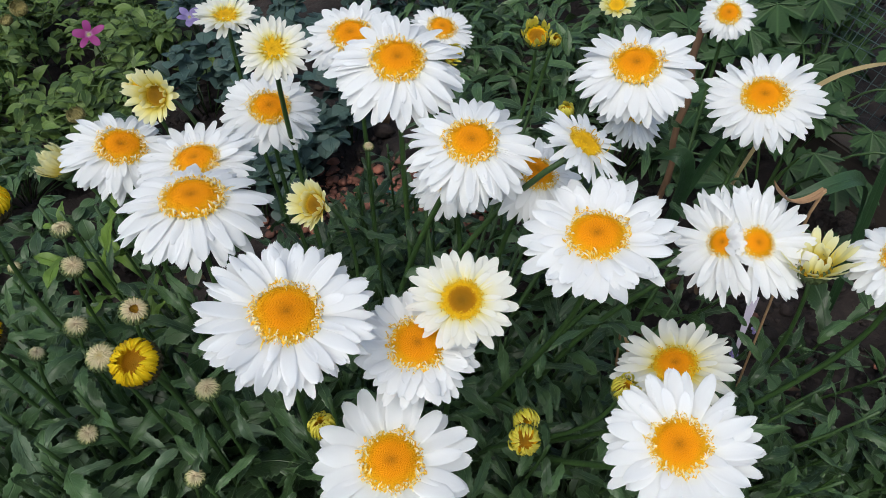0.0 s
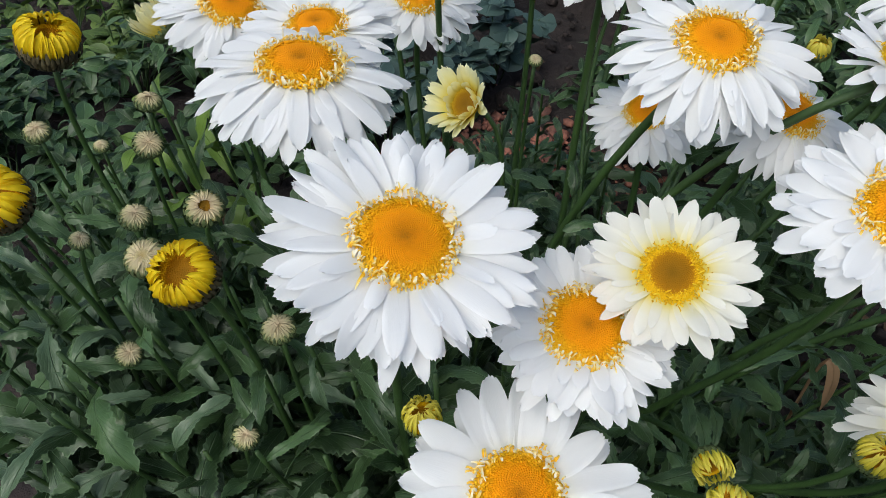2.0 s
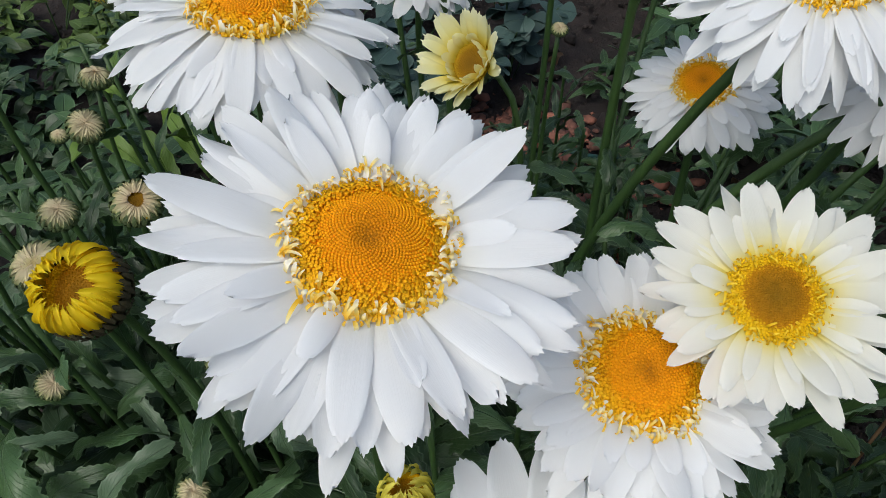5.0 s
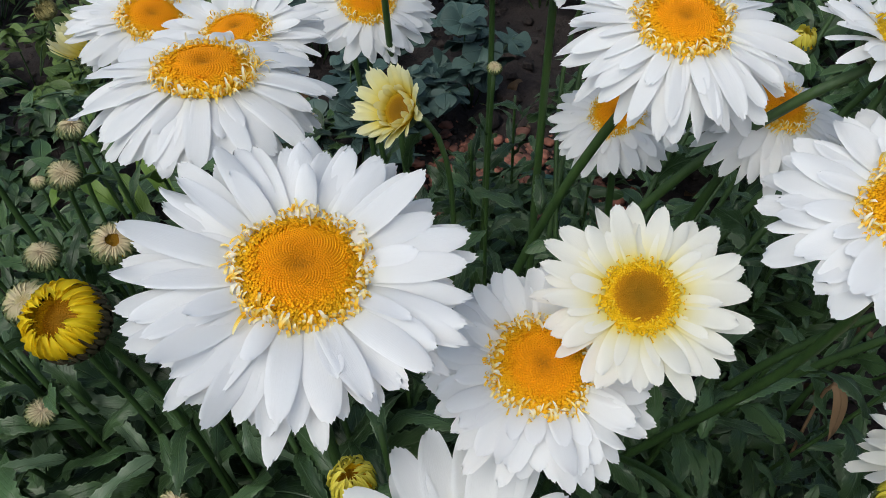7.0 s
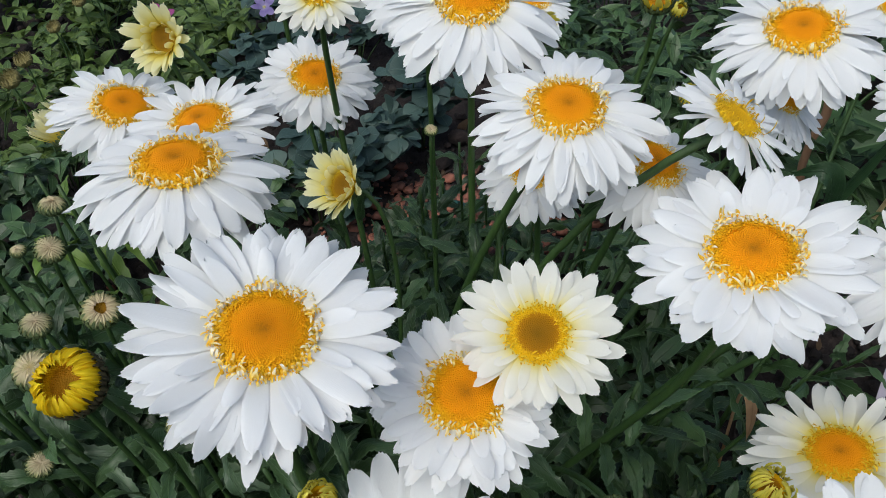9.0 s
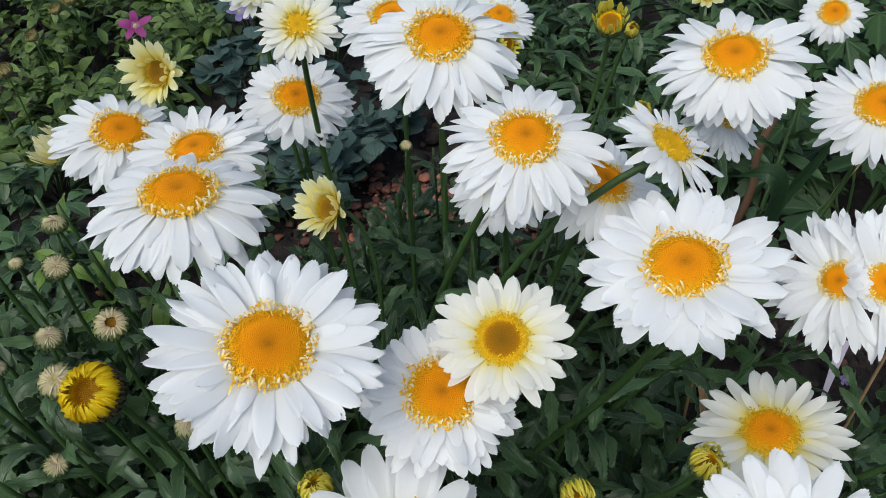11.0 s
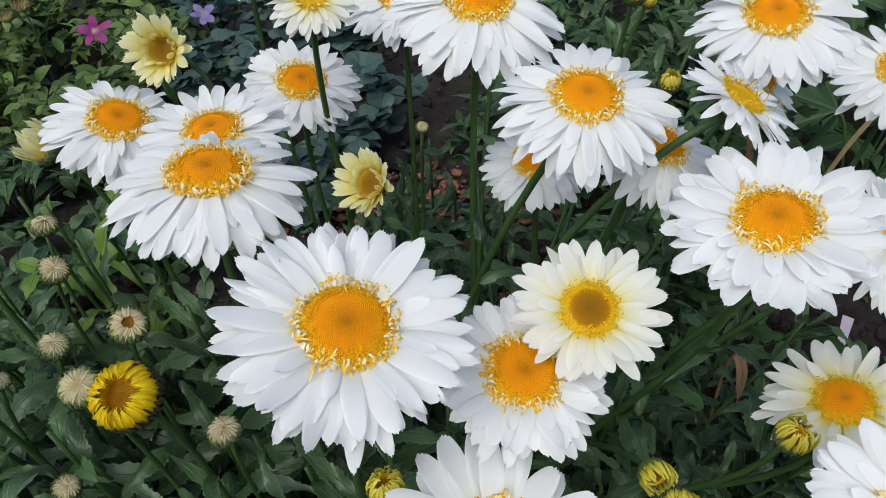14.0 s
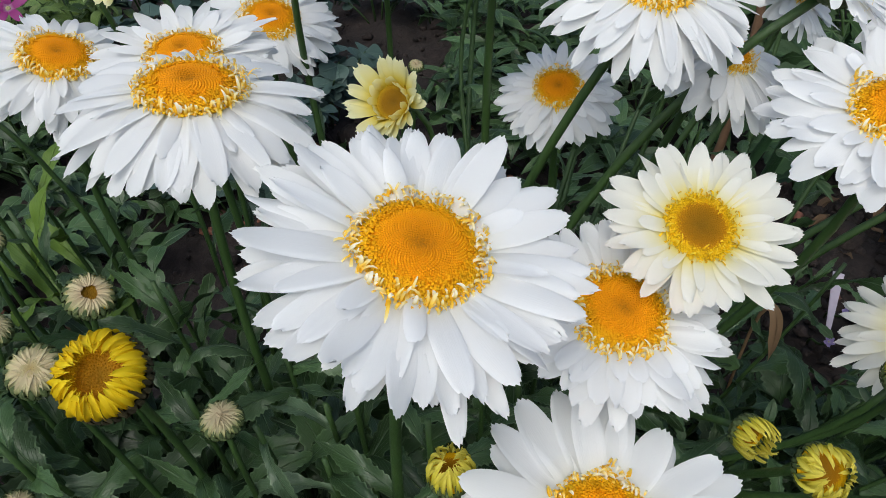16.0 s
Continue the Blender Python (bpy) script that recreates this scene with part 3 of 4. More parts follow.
def closed_bud(place, normal, size, seed, label="small round green-white daisy bud on a stem", hole=0.12, mat=PALE, thick=0.0016, leaves=13, bare=0.06, **more):
    """A button of folded pale petals that leave a small hole in the middle."""
    plant, rng, m = head_frame("daisy_bud", place, normal, size, label, "flower bud", seed, thick=thick, leaves=leaves, longest=0.07, **more)
    head = part("flower_centre", DISC_OLIVE if hole > 0.5 else DISC_PALE, plant, "", m @ Matrix.Diagonal((0.84, 0.84, 0.66, 1)))
    part("cup", CUP_BUD, head, "green cup of overlapping bracts", Matrix.Translation((0, 0, -0.26)) @ Matrix.Diagonal((1.1, 1.1, 1.05, 1)))
    add_row(head, rng, mat, 24, 1.55 - hole, 0.2, 0.98, -0.1, 78, 128, 4, jitter=0.2, rows=9, cols=5, notch=0.02, channel=0.45)
    add_row(head, rng, mat, 24, 1.45 - hole, 0.2, 1.06, -0.2, 78, 124, 4, jitter=0.2, rows=9, cols=5, notch=0.02, channel=0.6)
    return plant


# ---- ground: one sheet of dark garden soil ----
def ground():
    side = 181
    g = np.linspace(-1, 1, side)
    ax = 2.2 * g + 300 * np.sign(g) * np.abs(g) ** 15
    v, u = [], []
    for x in ax:
        for y in ax:
            yy = y + 1.0
            near = math.exp(-((x / 4) ** 2 + (y / 4) ** 2))
            z = near * (0.03 * noise.noise((x * 5, yy * 5, 0)) + 0.022 * noise.noise((x * 17, yy * 17, 3)) + 0.012 * noise.noise((x * 40, yy * 40, 7)))
            v.append((x, yy, z - 0.005))
            u.append((x, yy))
    f = [(i * side + j, (i + 1) * side + j, (i + 1) * side + j + 1, i * side + j + 1) for i in range(side - 1) for j in range(side - 1)]
    tagged(new("ground", mesh("ground", v, f, SOIL, u)), "dark brown crumbly garden soil of a flower bed", "soil", kind="structure")


def lump(rng, p, r, flat=0.7):
    """An uneven clod or chip."""
    rings, sides = 4, 6
    v = [(0, 0, 1)]
    for i in range(1, rings):
        a = math.pi * i / rings
        v += [(math.sin(a) * math.cos(2 * math.pi * j / sides), math.sin(a) * math.sin(2 * math.pi * j / sides), math.cos(a)) for j in range(sides)]
    v.append((0, 0, -1))
    off = rng.uniform(0, 50)
    q = Euler((rng.uniform(0, 6), rng.uniform(0, 6), rng.uniform(0, 6))).to_matrix()
    out = []
    for c in v:
        c = Vector(c) * (1 + 0.8 * noise.noise(Vector(c) * 1.6 + Vector((off, 0, 0))))
        c = q @ c
        out.append((p[0] + c.x * r, p[1] + c.y * r, p[2] + c.z * r * flat))
    f = [(0, 1 + j, 1 + (j + 1) % sides) for j in range(sides)]
    for i in range(rings - 2):
        a, b = 1 + i * sides, 1 + (i + 1) * sides
        f += [(a + j, b + j, b + (j + 1) % sides, a + (j + 1) % sides) for j in range(sides)]
    a, e = 1 + (rings - 2) * sides, len(v) - 1
    f += [(a + j, e, a + (j + 1) % sides) for j in range(sides)]
    return out, f, [(0, 0)] * len(v)


ground()
rng = random.Random(7)
clods = []
for _ in range(1500):
    x, y = rng.uniform(-1.5, 1.5), rng.uniform(0.05, 2.3)
    r = rng.uniform(0.003, 0.012) if rng.random() < 0.85 else rng.uniform(0.012, 0.026)
    clods.append(lump(rng, (x, y, r * 0.3), r))
for _ in range(2200):
    x, y = rng.uniform(-0.6, 0.75), rng.uniform(0.45, 1.6)
    r = 0.0015 + 0.006 * rng.random() ** 2
    clods.append(lump(rng, (x, y, r * 0.4), r))
for _ in range(1100):
    x, y = rng.uniform(0.22, 0.8), rng.uniform(0.3, 0.95)
    r = 0.002 + 0.008 * rng.random() ** 2
    clods.append(lump(rng, (x, y, r * 0.4), r))
v, f, u = joined(clods)
tagged(new("soil_clods", mesh("soil_clods", v, f, SOIL, u)), "loose dark clods of garden soil", "soil", kind="stuff")
chips = []
for _ in range(900):
    x, y = rng.gauss(-0.11, 0.085), rng.gauss(0.95, 0.065)
    r = 0.002 + 0.01 * rng.random() ** 3
    chips.append(lump(rng, (x, y, 0.006 + r * 0.2), r, 0.6))
for _ in range(30):
    x, y = rng.uniform(-0.6, 0.6), rng.uniform(0.4, 1.2)
    r = rng.uniform(0.004, 0.012)
    chips.append(lump(rng, (x, y, r * 0.4), r, 0.55))
v, f, u = joined(chips)
tagged(new("brick_chips", mesh("brick_chips", v, f, CHIP, u)), "reddish chips of broken brick on the soil", "stones", kind="stuff")


LITTER = [leaf_mesh(170 + k, 0.17 + 0.05 * k, 1.4 + 0.6 * k, LITTERED, 4, 0.1, 11, 0.5, name="dead_leaf") for k in range(3)]
for _ in range(46):
    x, y = rng.uniform(-0.5, 0.65), rng.uniform(0.5, 1.45)
    dead = new("dead_leaf", rng.choice(LITTER))
    size = rng.uniform(0.018, 0.04)
    dead.matrix_basis = Matrix.Translation((x, y, 0.012)) @ Matrix.Rotation(rng.uniform(0, 6.28), 4, "Z") @ Matrix.Rotation(rng.uniform(-0.3, 0.3), 4, "Y") @ Matrix.Diagonal((size, size, size, 1))
    tagged(dead, "small curled brown dead leaf on the soil", "dead leaf", "dead leaves on the soil")


# ---- low planting behind the daisies ----
def ovate(rng, half=0.3, rows=6, fold=0.3, arch=0.8, point=1.0):
    v, u = [], []
    x = z = 0.0
    for i in range(rows):
        s = i / (rows - 1)
        a = 0.2 - arch * s
        if i:
            x += math.cos(a) / (rows - 1)
            z += math.sin(a) / (rows - 1)
        w = half * (0.12 + math.sin(math.pi * s ** (0.8 * point)) * 0.95) * (1 if s < 0.99 else 0.1)
        for c in (-1, 0, 1):
            v.append((x, c * w, z + fold * abs(c) * w))
            u.append((s, (c + 1) / 2))
    return v, grid_faces(rows, 3), u


def bush(name, place, spread, height, count, size, mat, seed, label, category, half=0.3, group="", trefoil=False):
    """A leafy plant: thin branching stems and a crown of many separate leaves."""
    rng = random.Random(seed)
    ob = thing(name, (place[0], place[1], 0), label, category, group)
    blades = [ovate(rng, half * rng.uniform(0.8, 1.2), 9 if trefoil else 6, rng.uniform(0.0, 0.2) if trefoil else rng.uniform(0.1, 0.5), rng.uniform(0.3, 1.4), 1.7 if trefoil else 1.0) for _ in range(6)]
    twigs, bits = [], []
    for k in range(max(6, count // 14)):
        w, r = rng.uniform(0, 6.28), spread * math.sqrt(rng.random())
        hz = height * (1 - 0.55 * (r / spread) ** 2) * rng.uniform(0.6, 1.1)
        tip = Vector((r * math.cos(w), r * math.sin(w), hz))
        pts = bezier((0.15 * tip.x, 0.15 * tip.y, 0), (0.4 * tip.x, 0.4 * tip.y, hz * 0.6), (0.8 * tip.x, 0.8 * tip.y, hz * 0.9), tip, 7)
        twigs.append(tube(pts, [0.0016 - 0.0001 * i for i in range(7)], 5))
        for j in range(6 if trefoil else 14):
            s = rng.uniform(0.35, 1.0)
            i = min(int(s * 6), 5)
            p = pts[i].lerp(pts[i + 1], s * 6 - i)
            az = rng.uniform(0, 6.28)
            sz = size * rng.uniform(0.55, 1.15)
            for q in ((-0.9, 0.0, 0.9) if trefoil else (0.0,)):
                m = leaf_matrix(p + Vector((rng.uniform(-1, 1), rng.uniform(-1, 1), rng.uniform(-0.3, 0.6))) * size * (0.15 if trefoil else 0.4), (rng.gauss(0, 0.25), rng.gauss(0, 0.25), 1), az + q, radians(rng.uniform(55, 100)), sz, rng.gauss(0, 0.3))
                bv, bf, bu = rng.choice(blades)
                bits.append(([m @ Vector(c) for c in bv], bf, bu))
    v, f, u = joined(twigs)
    tagged(part("twig", mesh("twig", v, f, STEM, u), ob), kind="stuff")
    v, f, u = joined(bits)
    tagged(part("crown", mesh("crown", v, f, mat, u), ob), kind="stuff")
    return ob


rng = random.Random(31)
for x, y in ((-0.62, 0.78), (-0.82, 0.72), (-0.98, 0.86), (-0.78, 0.96), (-0.58, 1.0), (-1.0, 1.1), (-0.8, 1.2), (-1.2, 1.0), (-1.15, 1.28), (-0.95, 1.42), (-1.32, 1.5), (-1.1, 1.62), (-0.75, 1.5), (-0.9, 1.75), (-1.35, 1.8), (-0.8, 0.52), (-1.0, 0.6), (-0.62, 1.75), (-0.45, 0.88), (-0.92, 0.74), (-0.7, 1.1), (-0.9, 1.3), (-1.05, 1.48), (-0.62, 1.38), (-0.85, 1.6), (-1.2, 1.65), (-0.55, 1.9), (-0.3, 1.85)):
    # nearer plants take the darker LEAF: shade over that gap, put into their colour
    bush("bedding_plant", (x + rng.uniform(-0.04, 0.04), y + rng.uniform(-0.04, 0.04)), 0.16, rng.uniform(0.1, 0.17), 230, 0.042, BEDLEAF if y > 1.04 else LEAF, int(1000 + 97 * x + 31 * y),
         "low green bedding plant with small pointed leaves", "bedding plant", 0.22, "low green plants behind the daisies")
for x, y, r in ((-0.5, 1.25, 0.13), (-0.36, 1.12, 0.12), (-0.32, 0.92, 0.1), (-0.38, 1.42, 0.14), (-0.22, 1.62, 0.13), (-0.2, 1.15, 0.09), (-0.56, 1.5, 0.12), (-0.02, 1.72, 0.12), (-0.28, 1.0, 0.1), (-0.42, 1.3, 0.11), (-0.25, 1.35, 0.1), (-0.12, 1.5, 0.11)):
    bush("columbine", (x, y), r, 0.2, 110, 0.036, BLUELEAF, int(2000 + 97 * x + 31 * y), "blue-grey plant with rounded leaflets in threes", "plant", 0.5, "blue-grey plants behind the daisies", trefoil=True)
for x, y, r, h in ((0.12, 1.0, 0.12, 0.16), (0.22, 1.18, 0.13, 0.2), (0.08, 1.3, 0.12, 0.16), (0.3, 1.38, 0.14, 0.22), (0.12, 1.55, 0.13, 0.2), (0.4, 1.6, 0.15, 0.22), (0.2, 0.86, 0.12, 0.18), (0.02, 1.12, 0.1, 0.14), (0.3, 1.05, 0.13, 0.2), (0.18, 0.72, 0.1, 0.14), (0.5, 1.5, 0.15, 0.24), (0.0, 1.48, 0.12, 0.2), (0.22, 1.7, 0.14, 0.22), (-0.1, 0.74, 0.09, 0.1), (0.25, 1.3, 0.12, 0.2), (0.64, 0.5, 0.1, 0.12), (0.7, 0.68, 0.1, 0.12)):
    bush("leafy_plant", (x, y), r, h, 150, 0.065, LEAF, int(3000 + 97 * x + 31 * y), "dark green plant with long narrow leaves", "plant", 0.13, "dark green plants behind the daisies")


def lobed_leaf(seed):
    """A leaf cut into five toothed lobes, length about one."""
    rng = random.Random(seed)
    lobes = [(-1.9, 0.55), (-0.95, 0.85), (0.0, 1.0), (0.95, 0.85), (1.9, 0.55)]
    v, u, f = [(0, 0, 0)], [(0.0, 0.5)], []
    edge = []
    for a, ln in lobes:
        a += rng.uniform(-0.1, 0.1)
        for da, k in ((-0.47, 0.55), (-0.38, 0.78), (-0.27, 0.74), (-0.22, 0.92), (-0.1, 0.86), (0.0, 1.0), (0.1, 0.86), (0.22, 0.92), (0.27, 0.74), (0.38, 0.78), (0.47, 0.55)):
            r = ln * k * rng.uniform(0.94, 1.06)
            edge.append((a + da, r, da))
    for a, r, da in edge:
        v.append((r * math.cos(a) + 0.1, r * math.sin(a), 0.35 * r * abs(da) - 0.3 * r * r))
        u.append((r, 0.5 + da * 0.6))
    for i in range(len(edge) - 1):
        f.append((0, i + 1, i + 2))
    return mesh("leaf", v, f, LOBED, u)


LOBED_LEAVES = [lobed_leaf(s) for s in range(4)]


def lobed_plant(place, count, spread, height, size, seed):
    rng = random.Random(seed)
    ob = thing("geranium_plant", (place[0], place[1], 0), "green plant with deeply lobed toothed leaves", "plant", "plants with lobed leaves")
    for k in range(count):
        w, r = 2.4 * k + rng.uniform(-0.4, 0.4), spread * math.sqrt((k + 0.5) / count)
        tip = Vector((r * math.cos(w), r * math.sin(w), height * rng.uniform(0.45, 1.0)))
        pts = bezier((0.1 * tip.x, 0.1 * tip.y, 0), (0.2 * tip.x, 0.2 * tip.y, tip.z * 0.6), (0.7 * tip.x, 0.7 * tip.y, tip.z), tip, 8)
        v, f, u = tube(pts, [0.002] * 8, 6)
        stalk = part("leaf_stalk", mesh("leaf_stalk", v, f, STEM, u), ob)
        part("leaf", rng.choice(LOBED_LEAVES), stalk, "", leaf_matrix(tip, (rng.gauss(0, 0.2), rng.gauss(-0.2, 0.2), 1), w + rng.uniform(-0.5, 0.5), radians(rng.uniform(65, 105)), size * rng.uniform(0.7, 1.15)))


for i, (x, y, n, r, h) in enumerate(((0.5, 0.92, 16, 0.16, 0.2), (0.62, 1.1, 16, 0.18, 0.24), (0.42, 1.12, 12, 0.14, 0.2), (0.6, 1.38, 18, 0.2, 0.26), (0.85, 1.5, 18, 0.22, 0.28), (0.75, 1.75, 16, 0.2, 0.26), (0.5, 1.25, 14, 0.16, 0.22), (0.72, 1.28, 14, 0.16, 0.24), (0.95, 1.75, 16, 0.2, 0.28), (0.55, 1.7, 14, 0.18, 0.25))):
    lobed_plant((x, y), n, r, h, 0.062, 400 + i)


def strap(points, width, mat, name, label, category, seed, flat=(0, 0, 1), twist=0.0, group=""):
    """A long grass-like blade, keeled along its middle."""
    pts = bezier(*points, 20)
    v, u = [], []
    for i, p in enumerate(pts):
        s = i / 19
        t = (pts[min(i + 1, 19)] - pts[max(i - 1, 0)]).normalized()
        side = t.cross(Vector(flat)).normalized()
        side = Matrix.Rotation(twist * s, 3, t) @ side
        up = side.cross(t)
        w = width * (0.7 + 0.3 * math.sin(math.pi * s)) * min(1, (1 - s) * 5 + 0.06)
        for c in (-1, -0.5, 0, 0.5, 1):
            v.append(p + side * c * w + up * abs(c) * w * 0.35)
            u.append((s, (c + 1) / 2))
    faces = grid_faces(20, 5)
    if pts[0].z > 0.05:
        # a thread-thin dead stalk holds it up from the soil
        sv, sf, su = tube(bezier((pts[0].x + 0.02, pts[0].y + 0.03, 0), (pts[0].x + 0.02, pts[0].y + 0.03, pts[0].z * 0.5), (pts[0].x, pts[0].y + 0.02, pts[0].z * 0.9), pts[0], 8), [0.0014] * 8, 6)
        v, faces, u = joined([(v, faces, u), (sv, sf, su)])
        v = [Vector(q) for q in v]
    me = mesh(name, [q - pts[0] for q in v], faces, mat, u)
    ob = new(name, me)
    ob.location = pts[0]
    return tagged(ob, label, category, group)


STRAPS = "long blades beside the daisies"
strap(((0.30, 0.80, 0.0), (0.305, 0.79, 0.12), (0.33, 0.78, 0.22), (0.375, 0.775, 0.33)), 0.010, STRAP, "strap_leaf", "dark green upright strap-shaped leaf", "leaf", 1, (0.3, -1, 0.4), 0.2, STRAPS)
strap(((0.28, 0.73, 0.0), (0.27, 0.68, 0.25), (0.29, 0.62, 0.40), (0.235, 0.665, 0.33)), 0.012, STRAP, "strap_leaf", "dark green strap-shaped leaf bent over at its tip", "leaf", 2, (0.2, -1, 0.2), 0.5, STRAPS)
strap(((0.56, 0.72, 0.0), (0.50, 0.70, 0.36), (0.46, 0.60, 0.35), (0.36, 0.62, 0.30)), 0.010, STRAP, "strap_leaf", "green strap-shaped leaf arching over the bed", "leaf", 3, (0.1, -0.6, 1), 0.2, STRAPS)
strap(((0.545, 0.70, 0.0), (0.54, 0.70, 0.12), (0.53, 0.70, 0.22), (0.52, 0.70, 0.36)), 0.007, STRAP, "strap_leaf", "green upright strap-shaped leaf", "leaf", 4, (-0.3, -1, 0.2), 0.1, STRAPS)
strap(((0.42, 0.88, 0.0), (0.43, 0.86, 0.30), (0.48, 0.81, 0.37), (0.60, 0.85, 0.34)), 0.0032, DRY, "dry_blade", "yellowed dry grass blade arching over", "leaf", 5, (0, -0.5, 1), 0.3, STRAPS)
strap(((0.291, 0.42, 0.491), (0.277, 0.42, 0.47), (0.263, 0.42, 0.476), (0.25, 0.418, 0.502)), 0.0036, WITHER, "withered_leaf", "brown curled withered leaf", "leaf", 6, (0, -0.5, 1), 1.6)
strap(((0.176, 0.45, 0.29), (0.184, 0.447, 0.285), (0.188, 0.445, 0.265), (0.188, 0.443, 0.235)), 0.0045, WITHER, "withered_leaf", "brown tipped withered leaf hanging low", "leaf", 7, (0, -1, 0.5), 1.6)

# a cane, a plant label, a hose end, the bed's board and a net on it
cane_pts = [Vector((0.33 + 0.004 * math.sin(i * 1.7), 0.88, 0.5 * i / 14 - 0.02)) for i in range(15)]
v, f, u = tube(cane_pts, [0.005 * (1.12 if i % 4 == 0 else 1.0) for i in range(15)], 10)
tagged(new("cane", mesh("cane", v, f, CANE, u)), "thin brown wooden cane stuck in the soil", "stake")


def plant_label():
    bm = bmesh.new()
    bmesh.ops.create_cube(bm, size=1.0, matrix=Matrix.Diagonal((0.014, 0.0016, 0.085, 1)))
    for q in bm.verts:
        if q.co.z < 0:
            q.co.x *= 0.35
    bmesh.ops.bevel(bm, geom=bm.edges[:], offset=0.0005, segments=2, affect="EDGES")
    me = bpy.data.meshes.new("plant_label")
    bm.to_mesh(me)
    bm.free()
    me.materials.append(LABEL)
    ob = new("plant_label", me)
    ob.matrix_basis = Matrix.Translation((0.424, 0.68, 0.026)) @ turned((0.4, 0.8, 0.38), radians(8))
    tagged(ob, "pale lilac plastic plant label in the soil", "plant label")


plant_label()
v, f, u = tube(bezier((-0.13, 0.99, 0.014), (-0.1, 0.94, 0.05), (-0.05, 0.92, 0.045), (0.0, 0.98, 0.014), 14), [0.0035] * 14, 8)
tagged(new("hose_loop", mesh("hose_loop", v, f, HOSE, u)), "dark teal rubber hose loop on the soil", "hose")


def board(a, b, height, thick):
    a, b = Vector(a), Vector(b)
    bm = bmesh.new()
    ln = (b - a).length
    bmesh.ops.create_cube(bm, size=1.0, matrix=Matrix.Diagonal((ln, thick, height, 1)))
    bmesh.ops.bevel(bm, geom=bm.edges[:], offset=0.004, segments=2, affect="EDGES")
    me = bpy.data.meshes.new("bed_board")
    bm.to_mesh(me)
    bm.free()
    me.materials.append(WOOD)
    ob = new("bed_board", me)
    ob.matrix_basis = Matrix.Translation((a + b) / 2 + Vector((0, 0, height / 2 - 0.01))) @ Matrix.Rotation(math.atan2(b.y - a.y, b.x - a.x), 4, "Z")
    return tagged(ob, "dark weathered wooden edging board of the bed", "board")


board((0.52, 1.32, 0), (0.98, 0.42, 0), 0.1, 0.045)


def net(a, b, height, step, lean):
    """A leaning net of thin crossed strands on two posts."""
    a, b = Vector(a), Vector(b)
    along = (b - a).normalized()
    up = (Vector((0, 0, 1)) + Vector((along.y, -along.x, 0)) * -lean).normalized()
    ln = (b - a).length
    ob = thing("net_fence", a, "grey-teal plastic net with small square meshes", "net")
    bits = []
    for i in range(int(ln / step) + 1):
        p = along * i * step
        bits.append(tube([p + up * (height * k / 6) + Vector((0, 0, 0.004 * math.sin(i + k))) for k in range(7)], [0.0009] * 7, 4))
    for i in range(int(height / step) + 1):
        p = up * i * step
        bits.append(tube([p + along * (ln * k / 12) + Vector((0, 0, 0.005 * math.sin(i * 0.7 + k))) for k in range(13)], [0.0009] * 13, 4))
    v, f, u = joined(bits)
    part("netting", mesh("netting", v, f, NET, u), ob)
    for s in (0.02, 0.98):
        v, f, u = tube([along * ln * s + up * (height * 1.02 * k / 4) - Vector((0, 0, 0.1 * (1 - k / 4))) for k in range(5)], [0.006] * 5, 8)
        part("post", mesh("post", v, f, CANE, u), ob)


net((0.56, 1.36, 0.05), (1.02, 0.46, 0.05), 0.34, 0.019, 0.5)


def simple_flower(place, normal, reach, mat, seed, name, label, petals=5, half=0.62, base=None):
    """A small five-petalled flower on a thin stem."""
    rng = random.Random(seed)
    h, nrm = Vector(place), Vector(normal).normalized()
    base = Vector(base or (h.x, h.y + 0.03, 0))
    ob = thing(name, base, label, "flower")
    top = h - nrm * 0.004 - base
    v, f, u = tube(bezier((0, 0, -0.01), (0, 0, h.z * 0.5), top - nrm * 0.03, top, 8), [0.0016] * 8, 6)
    part("stem", mesh("stem", v, f, STEM, u), ob)
    size = reach / 8
    head = part("flower_centre", DISC_PALE, ob, "", Matrix.Translation(h - base) @ turned(nrm) @ Matrix.Diagonal((size, size, size, 1)))
    add_row(head, rng, mat, petals, 6.8, half * 4.4, 0.6, 0, 30, -30, 3)


simple_flower((-0.715, 1.30, 0.152), (0.2, -0.6, 0.75), 0.036, PINK, 1, "pink_flower", "small pink five-petalled flower over green leaves", 5, 0.42)
simple_flower((-0.555, 1.42, 0.125), (0.2, -0.5, 0.8), 0.032, PURPLE, 3, "purple_flower", "pale purple flower on a thin stem", 5, 0.5)
simple_flower((0.39, 0.62, 0.03), (0.0, -0.4, 0.9), 0.008, PURPLE, 4, "purple_flower", "tiny violet flower low on the soil")
simple_flower((0.43, 0.66, 0.03), (0.0, -0.4, 0.9), 0.008, PURPLE, 5, "purple_flower", "tiny violet flower low on the soil")

SEED_CUP = cup_mesh(31, 1.0, 0.9, 4, 14, STRAW)
SEED_TUFT = fringe_mesh(32, STRAW, 70, 0.3, 0.5, 0.2)


